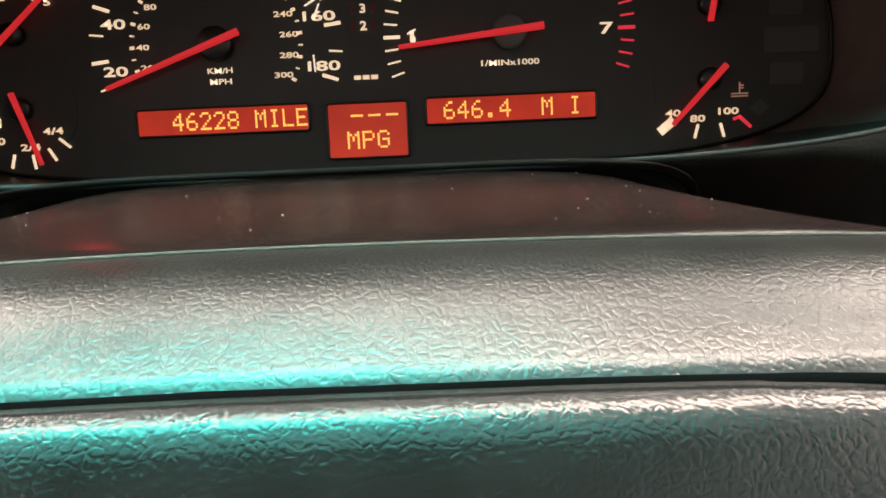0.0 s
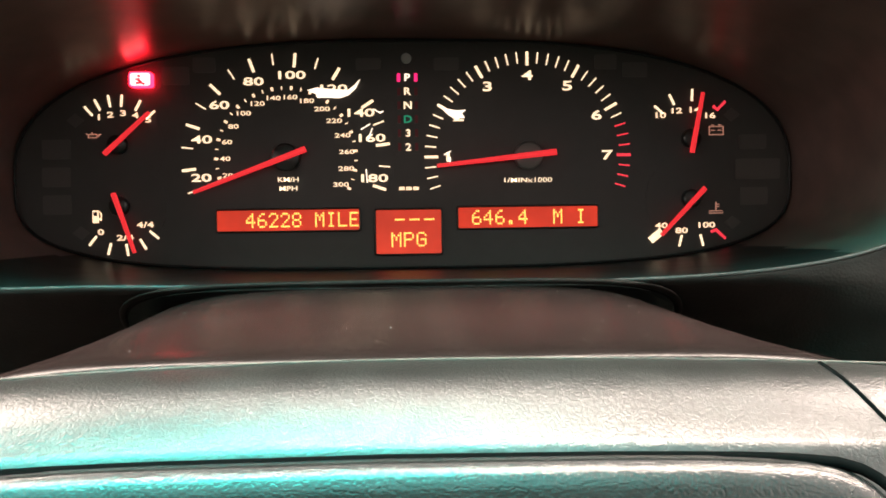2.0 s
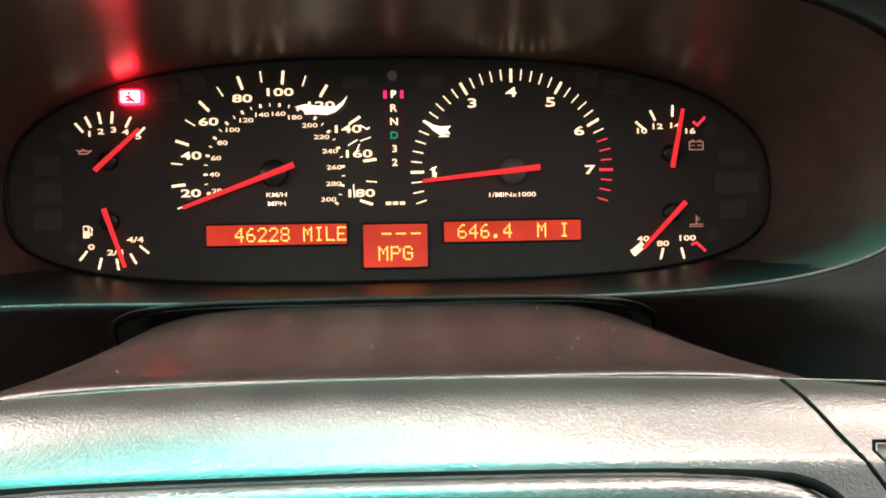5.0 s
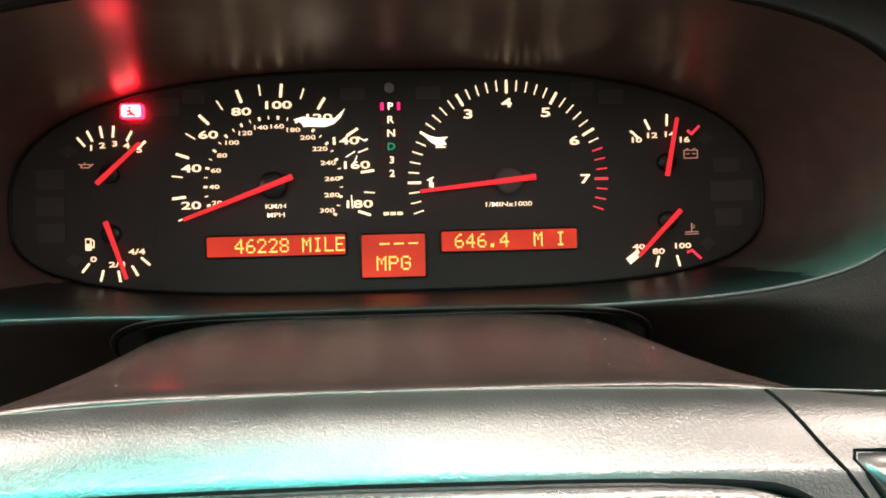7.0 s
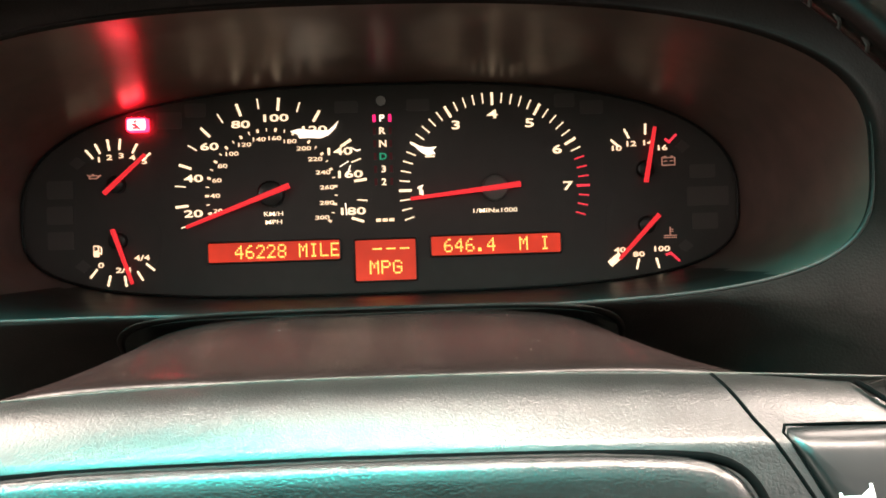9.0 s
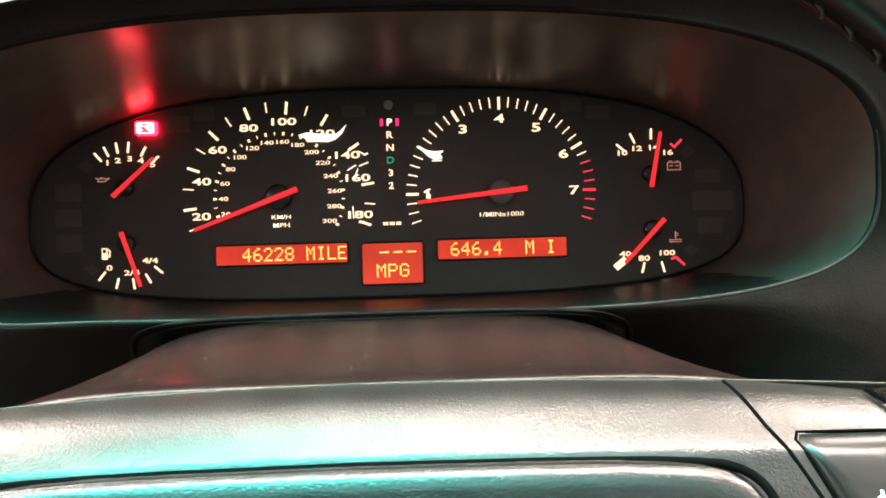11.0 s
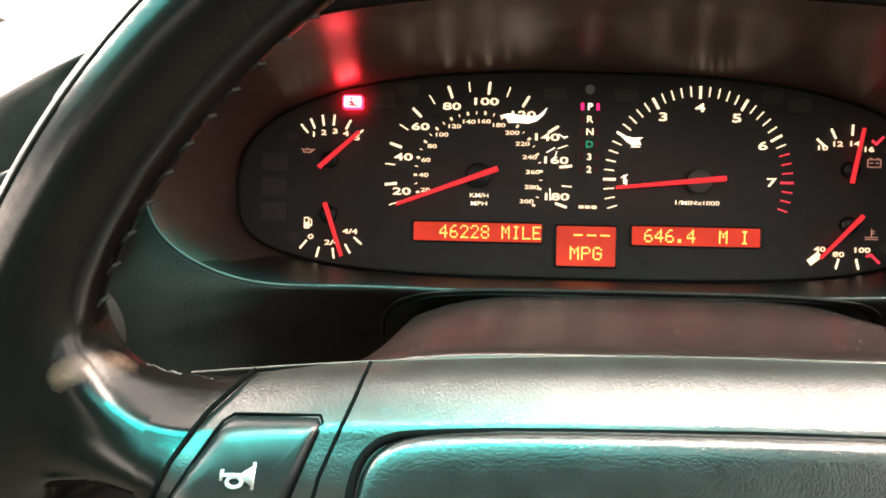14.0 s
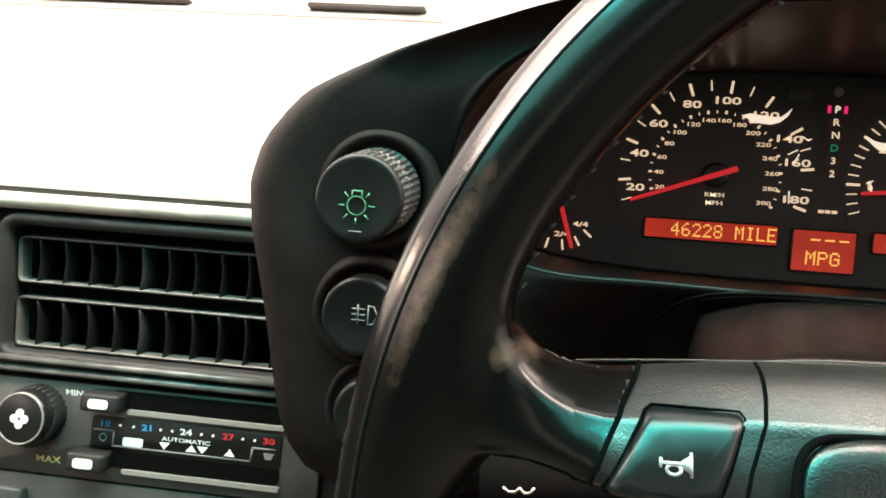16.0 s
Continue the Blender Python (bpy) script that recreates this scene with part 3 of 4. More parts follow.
# warning lamps: one lit seat belt lamp, the others dark
belt = part("seat_belt_lamp", prism(rect(-3.665, 4.65, -3.365, 4.85, 0.04), -0.06, 0.06), BELT_RED, cluster, "lit red and white seat belt lamp", False)
part("lamp_window", prism(rect(-3.645, 4.668, -3.385, 4.832, 0.03), -0.07, 0.02), BELT, belt, "", False)
part("lamp_symbol", strokes([[(-3.555, 4.70), (-3.50, 4.705), (-3.465, 4.69)], [(-3.515, 4.71), (-3.53, 4.755)], [(-3.535, 4.79), (-3.522, 4.795)], [(-3.56, 4.75), (-3.50, 4.72)]], -0.078, 0.024, 0.006), RED_MARK, belt)
for x, z, w, h in ((-4.68, 3.85, 0.38, 0.26), (-4.69, 3.48, 0.38, 0.26), (-4.69, 3.11, 0.38, 0.26), (-3.08, 4.81, 0.36, 0.24), (-2.7, 4.95, 0.3, 0.2), (-0.51, 4.94, 0.34, 0.17), (0.54, 4.94, 0.34, 0.17),
        (2.7, 4.95, 0.3, 0.2), (3.1, 4.84, 0.34, 0.2), (4.79, 3.48, 0.62, 0.28), (4.74, 3.11, 0.38, 0.24), (4.72, 3.85, 0.38, 0.2)):
    part("unlit_lamp", prism(rect(x - w / 2, z - h / 2, x + w / 2, z + h / 2, 0.03), 0.02, 0.06), LENS_OFF, cluster, "dark unlit warning lamp", False)

for x, z in ((-4.42, 4.23), (-4.385, 2.73), (4.43, 4.22), (4.44, 2.75)):
    part("unlit_lamp", prism([(x - 0.12, z), (x, z - 0.095), (x + 0.12, z), (x, z + 0.095)], 0.02, 0.06), LENS_OFF, cluster, "dark unlit warning diamond", False)

# worn print: clear scratches over the numerals
SC_A = [(-1.33, 4.60), (-1.20, 4.635), (-1.05, 4.615), (-0.90, 4.605), (-0.78, 4.60), (-0.70, 4.66), (-0.62, 4.74), (-0.68, 4.62), (-0.78, 4.53), (-0.90, 4.49), (-1.05, 4.50), (-1.2, 4.50), (-1.22, 4.55)]
part("scratch", prism(SC_A, 0.0, 0.012), SCRATCH, speedometer, "bright scratch through the print", False)
SC_B = [(0.40, 4.40), (0.52, 4.34), (0.66, 4.31), (0.80, 4.32), (0.74, 4.27), (0.78, 4.21), (0.64, 4.20), (0.56, 4.25), (0.50, 4.31)]
part("scratch", prism(SC_B, 0.0, 0.012), SCRATCH, tachometer, "bright scratch through the print", False)
for pts in ([(-0.62, 4.07), (-0.50, 4.14)], [(-0.53, 3.93), (-0.47, 4.08)], [(-0.55, 3.36), (-0.56, 3.53)], [(-0.45, 4.34), (-0.36, 4.29), (-0.32, 4.31)]):
    part("scratch", strokes([pts], 0.0, 0.014), SCRATCH, speedometer, "bright scratch through the print", False)
for pts in ([(0.50, 3.72), (0.58, 3.76)], [(0.57, 3.58), (0.575, 3.68)]):
    part("scratch", strokes([pts], 0.0, 0.016), SCRATCH, tachometer, "bright scratch through the print", False)

# ---- steering column cover ----
def cover_top(x, y):
    """The cover's upper surface: arched where it leaves the dash, flatter towards the wheel, with steep shoulders."""
    f = (-2.9 - y) / 2.3
    x = abs(x - 0.04 - 0.16 * f)
    return 2.225 - 0.28 * f - (0.345 - 0.30 * f) * (x / 2.5) ** (4.7 + 1.1 * f) - 40.0 * max(0.0, x - 2.42 - 0.62 * f) ** 2


def cover_section(y, k=1.0, dz=0.0, n=56):
    out = []
    f = (-2.9 - y) / 2.3
    half, mid = 2.63 + 0.62 * f, 0.04 + 0.16 * f
    for i in range(n + 1):
        x = half * math.cos(math.pi * i / n)
        out.append((mid + x * k, y, cover_top(mid + x, y) + dz))
    return out + [(mid - half * k, y, -0.5), (mid + half * k, y, -0.5)]


column = thing("steering_column_cover", (0, -4, -0.5), "matte brown-black plastic steering column cover, lightly dusty", "column cover")
part("upper_shell", loft([cover_section(y, k, d) for y, k, d in ((-2.62, 0.93, -0.09), (-2.66, 0.965, -0.045), (-2.73, 0.988, -0.012), (-2.82, 0.998, 0), (-2.95, 1, 0), (-3.1, 1, 0), (-3.5, 1, 0), (-4.0, 1, 0), (-4.5, 1, 0), (-4.9, 1, 0), (-5.05, 1, -0.005), (-5.12, 1, -0.02), (-5.16, 0.985, -0.05))], True, True, True), COVER, column)
rng = random.Random(4)
bm = bmesh.new()
for _ in range(120):
    x, y, r = rng.uniform(-2.3, 2.3), rng.uniform(-5.0, -2.9), 0.0020 + 0.0055 * rng.random() ** 4
    z = cover_top(x, y) + 0.001
    bmesh.ops.create_icosphere(bm, subdivisions=1, radius=r, matrix=Matrix.Translation((x, y, z)))
tagged(part("dust", bm, DUST, column, "pale dust specks"), kind="stuff")

# pocket in the binnacle where the column passes
def pocket(half, top, n=48):
    """The pocket's arched outline, from one foot over the column to the other."""
    out = []
    for k in range(n + 1):
        t = math.pi * k / n
        c, h = math.cos(t), math.sin(t)
        out.append((-half * math.copysign(abs(c) ** 0.33, c), 1.0 + (top - 1.0) * abs(h) ** 0.33))
    return out


part("column_pocket", receding(prism(pocket(2.76, 2.205), -3.125, -2.6)), KNOB, binnacle, "dark pocket round the column", False)
part("pocket_edge", receding(tube([(x, -3.12 + 0.10 * max(0.0, 1 - abs(x) / 2.4), z) for x, z in pocket(2.79, 2.245)], 0.026, 10)), BINNACLE, binnacle, "rounded pocket edge")

# ---- steering wheel ----
WC = (0.2, -5.72, 0.43)
wheel = thing("steering_wheel", WC, "worn black leather steering wheel with an airbag hub and horn buttons", "steering wheel")
RR, RT = 5.42, 0.405


def rim_point(a, b, r=RT):
    """A point on the rim: a round the wheel from the right, b round its section from the outside towards the driver."""
    fl = 1.0 + 0.06 * math.cos(2 * b) + 0.03 * math.exp(-((b - 1.0) / 0.13) ** 2)
    d = RR + r * fl * math.cos(b)
    for joint in (radians(168), radians(12)):
        d -= 0.40 * math.exp(-((a - joint) / radians(6.5)) ** 2) * max(0.0, -math.cos(b))
    return (WC[0] + d * math.cos(a), WC[1] - r * 1.08 * math.sin(b), WC[2] + d * math.sin(a))


NB = 40
ARC0, ARC1 = 146, 190    # degrees between which rim and spoke flow into one another


def rim_arc(a0, a1, step, caps):
    n = round((a1 - a0) / step)
    return loft([[rim_point(radians(a0 + (a1 - a0) * i / n), 2 * math.pi * j / NB) for j in range(NB)] for i in range(n + 1)], True, caps, caps)


ROLL = ((-5.05, 1.70), (-5.17, 1.88), (-5.25, 1.945), (-5.285, 1.952), (-5.32, 1.947), (-5.42, 1.927), (-5.54, 1.893), (-5.66, 1.837), (-5.77, 1.768), (-5.86, 1.700), (-5.92, 1.655), (-5.968, 1.618), (-5.992, 1.560), (-6.05, 1.45), (-6.12, 1.30), (-6.18, 1.13))


def hub_z(x, z):
    """A height of the section carried out along the spokes: the crest falls, the foot rises."""
    ax = abs(x)
    up = max(0.0, min(1.0, (z - 1.25) / 0.6))
    f = min(1, max(0, (ax - 3.2) / 1.2))
    return z - (0.0135 if x < 0 else 0.0085) * x * x * up + 0.14 * f * f * (3 - 2 * f) * (1 - up)


def spoke_rise(ax):
    """The fillet by which the spoke's upper edge turns up into the rim."""
    f = min(1.0, max(0.0, (ax - 3.6) / 0.85))
    return 0.74 * (1 - math.sqrt(1 - f * f)) + max(0.0, ax - 4.45) * 0.4 - 0.04 * min(1.0, max(0.0, (ax - 2.9) / 0.7))


def hub_row(x):
    """The section at x: crest, rolled front, foot and back; out along the spokes it swells until it is flush with the rim."""
    ax = abs(x)
    f = min(1, max(0, (ax - 2.3) / 1.1))
    f = f * f * (3 - 2 * f)
    zb = -1.7 + (1.06 + 1.7) * f + 0.22 * max(0.0, ax - 3.6)
    e = min(1, max(0, (ax - 3.65) / 0.95))
    e = e * e * (3 - 2 * e)
    rise = spoke_rise(ax)
    r = []
    for k, (y, z) in enumerate(ROLL):
        up = max(0.0, min(1.0, (z - 1.25) / 0.6))
        full = -5.36 - 0.66 * math.sin(math.pi / 2 * min(1, k / 12))
        r.append((x, y + (full - y) * e, hub_z(x, z) + rise * up))
    z0, y0 = r[-1][2], r[-1][1]
    zb = min(zb, z0 - 0.05)
    for k in range(1, 7):
        s = k / 6
        r.append((x, y0 - 0.05 * math.sin(math.pi * s) * (1 - f) + 0.06 * e * s, z0 + (zb - z0) * s))
    r += [(x, -5.72 + d, zz) for d, zz in ((-0.33, zb - 0.06), (0.12, zb - 0.08), (0.42, zb), (0.52, (zb + 1.6) / 2))]
    return r


def panel_edge(z, side=-1):
    """How far out the slanting seam runs at height z; a little farther on the right."""
    far = 0.19 if side > 0 else 0.0
    pts = ((1.02, 3.84), (1.18, 3.80), (1.36, 3.72), (1.60, 3.59), (1.79, 3.42))
    for (z0, x0), (z1, x1) in zip(pts, pts[1:]):
        if z <= z1:
            return far + x0 + (x1 - x0) * (max(z, z0) - z0) / (z1 - z0)
    return far + 3.42


XS = [-4.8 + 10.0 * k / 279 for k in range(280)]


def hub_piece(keep):
    bm = loft([hub_row(x) for x in XS], True, True, True)
    gone = [f for f in bm.faces if not keep(f.calc_center_median())]
    bmesh.ops.delete(bm, geom=gone, context="FACES")
    return bm


hub = part("hub_body", hub_piece(lambda c: abs(c.x) < panel_edge(c.z, c.x)), LEATHER, wheel, "grained black leather hub")
part("spoke", hub_piece(lambda c: c.x >= panel_edge(c.z, 1)), RIM_LEATHER, wheel, "smooth worn leather spoke")


def poured(a, b, size, rounds):
    """Two closed shapes grown into one skin with a soft fillet between them."""
    me = bpy.data.meshes.new("poured")
    for bm in (a, b):
        bmesh.ops.recalc_face_normals(bm, faces=bm.faces[:])
        if bm is b:
            bm.from_mesh(me)
        bm.to_mesh(me)
        bm.free()
    tmp = new("poured", me)
    grow = tmp.modifiers.new("grow", "REMESH")
    grow.mode, grow.voxel_size = "VOXEL", size
    soft = tmp.modifiers.new("soft", "SMOOTH")
    soft.factor, soft.iterations = 0.5, rounds
    out = bmesh.new()
    out.from_mesh(tmp.evaluated_get(bpy.context.evaluated_depsgraph_get()).to_mesh())
    bpy.data.objects.remove(tmp)
    return out


def cut(bm, point, normal):
    """Keeps what lies behind the plane."""
    bmesh.ops.bisect_plane(bm, geom=bm.verts[:] + bm.edges[:] + bm.faces[:], plane_co=point, plane_no=normal, clear_outer=True)


def joined(a, b):
    me = bpy.data.meshes.new("joined")
    b.to_mesh(me)
    b.free()
    a.from_mesh(me)
    return a


JOIN = -3.93
joint = poured(rim_arc(ARC0 - 6, ARC1 + 6, 0.7, True), loft([hub_row(-4.78 + 1.18 * k / 60) for k in range(61)], True, True, True), 0.018, 130)
skin = BVHTree.FromBMesh(joint)
cut(joint, (JOIN, 0, 0), (1, 0, 0))
for deg, way in ((ARC0, -1), (ARC1, 1)):
    cut(joint, (WC[0], WC[1], WC[2]), (-way * math.sin(radians(deg)), 0, way * math.cos(radians(deg))))


def in_rim(c):
    return math.hypot(c.x - WC[0], c.z - WC[2]) > RR - RT * 0.9


SPOTS = ((-4.47, 1.86, 0.09, 0.12, 0.34), (-4.20, 1.94, 0.13, 0.10, 0.85), (-4.05, 1.76, 0.30, 0.10, 0.12), (-3.75, 1.68, 0.25, 0.06, 0.2))


def rubbed_skin(ob):
    """Wear on the leather: bare spots where the thumb rests; and a tan highlight painted along the rim's face."""
    me, at = ob.data, world_place(ob)
    values = []
    for v in me.vertices:
        p = (at + v.co - W(0, 0, 0)) / U
        front = max(0.0, -v.normal.y)
        w = sum(k * math.exp(-((p.x - x) / rx) ** 2 - ((p.z - z) / rz) ** 2) for x, z, rx, rz, k in SPOTS) * min(1.0, front * 2)
        d = math.hypot(p.x - WC[0], p.z - WC[2]) - RR
        a = math.degrees(math.atan2(p.z - WC[2], p.x - WC[0]))
        # tan highlight on the rim, put into the leather's colour
        w += 0.28 * math.exp(-((d - 0.12) / 0.12) ** 2 - ((a - 159) / 10) ** 2) * min(1.0, front * 1.5)
        values.append(min(1.0, w))
    me.attributes.new("worn_and_sheen", "FLOAT", "POINT").data.foreach_set("value", values)


spoke = part("spoke", joined(hub_piece(lambda c: -c.x >= panel_edge(c.z) and c.x > JOIN - 0.02), only(joint, lambda c: not in_rim(c))), RIM_LEATHER, wheel, "smooth worn leather spoke with rubbed bare spots")
rim = part("rim", joined(rim_arc(ARC1, ARC0 + 360, 1.6, False), only(joint, in_rim)), RIM_LEATHER, wheel, "polished worn black leather rim")
joint.free()
part("welt", tube([rim_point(radians(60 + 150 * k / 150), 0.95, RT * 0.995) for k in range(151)], 0.016, 8), GLOSS, rim, "raised seam along the rim")
for ob in (spoke, rim):
    rubbed_skin(ob)


def on_hub(x, z):
    """The hub's front surface at x and height z, as y."""
    pts = [(y, hub_z(x, h)) for y, h in ROLL[3:]]
    for (y0, z0), (y1, z1) in zip(pts, pts[1:]):
        if z1 <= z <= z0:
            return y0 + (y1 - y0) * (z0 - z) / (z0 - z1)
    return pts[-1][0] if z < 1.5 else pts[0][0]


# airbag lid: a dome with rolled edges in the middle of the hub
LIDX = 2.55
LID = ((-5.97, 1.575), (-6.02, 1.572), (-6.06, 1.552), (-6.095, 1.520), (-6.125, 1.484), (-6.155, 1.440), (-6.185, 1.390), (-6.215, 1.335), (-6.26, 1.245), (-6.32, 1.12), (-6.38, 0.98), (-6.45, 0.78), (-6.52, 0.4), (-6.54, 0.0), (-6.48, -0.6), (-6.3, -1.3))
LID_S = [0.0]
for (ya, za), (yb, zb) in zip(LID, LID[1:]):
    LID_S.append(LID_S[-1] + math.hypot(yb - ya, zb - za))


def lid_loop(inset, lift, n=240):
    out = []
    for k in range(n):
        t = 2 * math.pi * k / n
        c, s = math.cos(t), math.sin(t)
        p = 9
        x = (LIDX - inset) * math.copysign(abs(c) ** (2 / p), c)
        v = math.copysign(abs(s) ** (2 / p), s)
        out.append((x, v, inset, lift))
    return out


def lid_point(x, v, inset, lift):
    """v from -1 at the foot to 1 at the groove, along the lid's section; lift along the section's normal."""
    total = LID_S[-1]
    s = inset + (total - 2 * inset) * (1 - v) / 2
    s = max(-0.1, min(total, s))
    k = max(i for i in range(len(LID) - 1) if LID_S[i] <= max(0, s))
    f = (s - LID_S[k]) / (LID_S[k + 1] - LID_S[k])
    (ya, za), (yb, zb) = LID[k], LID[k + 1]
    d = Vector((yb - ya, zb - za)).normalized()
    y, z = ya + (yb - ya) * f, za + (zb - za) * f
    fade = max(0, 1 - s / 1.2)
    return (x, y + d.y * lift, z - d.x * lift - 0.0078 * x * x * fade)


rings = [[lid_point(*q) for q in lid_loop(i, l)] for i, l in ((0.0, -0.16), (0.0, -0.04), (0.015, 0.0), (0.045, 0.025), (0.09, 0.035), (0.15, 0.035), (0.22, 0.03), (0.32, 0.02), (0.45, 0.01), (0.6, 0.0), (0.8, 0.0), (1.05, 0.0), (1.35, 0.0), (1.7, 0.0))]
lid = part("airbag_lid", loft(rings, True, False, True), LID_LEATHER, wheel, "grained leather airbag lid")

# pale worn edge along the hub's upper crest, and the shaft behind
part("crest_edge", tube([(-3.9 + 7.8 * k / 60, -5.287, hub_z(-3.9 + 7.8 * k / 60, 1.953)) for k in range(61)], 0.011, 6), WORN, wheel, "pale worn edge")
part("shaft", tube([(0, -5.4, 0.4), (0, -4.6, 0.4)], 0.9, 24), GAP, wheel)

# dark gaps: round the lid, and the slanting seams of the horn panels
part("lid_gap", tube([(x, y - 0.028, z + 0.010) for x, y, z in [lid_point(*q) for q in lid_loop(-0.02, -0.008)]], 0.03, 8, True), GAP, wheel, "dark gap")


def seam(pts, r=0.013):
    fine = []
    for (x0, z0), (x1, z1) in zip(pts, pts[1:]):
        for k in range(6):
            f = k / 6
            x, z = x0 + (x1 - x0) * f, z0 + (z1 - z0) * f
            fine.append((x, on_hub(x, z) + 0.006, z))
    x, z = pts[-1]
    fine.append((x, on_hub(x, z) + 0.006, z))
    return tube(fine, r)


for sx in (-1, 1):
    off, far, high = (0.06, 0.19, 0.03) if sx > 0 else (0.0, 0.0, 0.0)
    part("panel_gap", seam([(sx * (x + off * k), z) for x, z, k in ((2.56, 1.86 + high, 0.9), (2.61, 1.70, 1.1), (2.69, 1.50, 1.6), (2.78, 1.28, 1.9), (2.82, 1.10, 2.0))], 0.016), GAP, wheel, "dark gap")
    part("panel_gap", seam([(sx * (x + far), z) for x, z in ((3.42, 1.79 + high), (3.59, 1.60), (3.72, 1.36), (3.80, 1.18), (3.82, 1.10))], 0.019), GAP, wheel, "dark gap")

    def button_ring(inset, lift):
        out = []
        corners = [(2.79 + inset + off / 2, 1.60 - inset + high * 1.6), (3.43 - inset + far, 1.585 - inset + high * 1.6), (3.745 - inset + far, 1.06), (3.0 + inset + off, 1.06)]
        for (x0, z0), (x1, z1) in zip(corners, corners[1:] + corners[:1]):
            for k in range(10):
                f = 0.06 + 0.88 * k / 9
                x, z = x0 + (x1 - x0) * f, z0 + (z1 - z0) * f
                out.append((sx * x, on_hub(sx * x, z) - lift, z))
        return out

    rings = [button_ring(0.0, -0.08), button_ring(0.0, 0.0), button_ring(0.03, 0.045), button_ring(0.10, 0.055), button_ring(0.25, 0.055)]
    part("button_gap", tube(button_ring(-0.010, -0.004), 0.011, 6, True), GAP, wheel, "dark gap")
    button = part("horn_button", loft(rings, True, False, True), GLOSS, wheel, "smooth black horn button with a white horn symbol")
    hx, hz = sx * 3.20 - 0.07, 1.29

    def on_button(lines, w):
        b = strokes(lines, 0, w, 0.004)
        for v in b.verts:
            v.co.y += on_hub(v.co.x, v.co.z) - 0.062
        return b

    loop = [(hx - 0.021 + 0.046 * math.cos(2 * math.pi * k / 14), hz - 0.02688 + 0.03 * math.sin(2 * math.pi * k / 14)) for k in range(15)]
    horn = on_button([[(hx - 0.1008, hz + 0.01008), (hx + 0.042, hz + 0.01008)], loop, [(hx - 0.105, hz - 0.0126), (hx - 0.105, hz + 0.0294)], [(hx + 0.0924, hz - 0.0588), (hx + 0.0924, hz + 0.0714)]], 0.019)
    bell = prism([(hx + 0.0252, hz - 0.0084), (hx + 0.0924, hz - 0.0504), (hx + 0.0924, hz + 0.063), (hx + 0.0252, hz + 0.0252)], 0, 0.004)
    for v in bell.verts:
        v.co.y += on_hub(v.co.x, v.co.z) - 0.062
    vs = {v: horn.verts.new(v.co) for v in bell.verts}
    for f in bell.faces:
        horn.faces.new([vs[v] for v in f.verts])
    bell.free()
    part("horn_symbol", horn, PRINT, button)

# stitches along the rim's inner side
me = None
for k in range(50):
    a = radians(20 + 138 * k / 49)
    x, y, z = rim_point(a, math.pi * 1.02, RT * 0.99)
    if me is None:
        b = tube([(-0.085, 0.02, 0.0), (-0.045, -0.022, 0.0), (0.04, -0.02, 0.0), (0.085, 0.02, 0.0)], 0.014, 6)
        for v in b.verts:
            v.co *= U
        me = mesh_from(b, "stitch")
        me.materials.append(THREAD)
    ob = new("stitch", me)
    ob.parent = rim
    ob.location = W(x, y, z) - world_place(rim)
    ob.rotation_euler = (0, -(a + math.pi / 2) + 0.35, 0)

# torn, rubbed leather where the left spoke meets the rim
rng = random.Random(9)
bm = bmesh.new()
prev = None
for k in range(34):
    f = k / 33
    x = -4.15 + 0.52 * f
    top = [h for h in (skin.ray_cast(Vector((x, -6.1 + 0.05 * i, 2.6)), Vector((0, 0, -1)))[0] for i in range(16)) if h]
    y, zc = max(((h.y, h.z) for h in top), key=lambda q: q[1])
    w = (0.03 if f < 0.5 else 0.016) * (0.3 + rng.random())
    row = [bm.verts.new((x, y + 0.03, zc - w)), bm.verts.new((x, y - 0.015, zc - w * 0.3)), bm.verts.new((x, y + 0.01, zc + w * 0.6 * rng.random()))]
    if prev:
        for a in range(2):
            bm.faces.new((prev[a], prev[a + 1], row[a + 1], row[a]))
    prev = row
part("torn_edge", bm, WORN, rim, "torn pale leather edge")

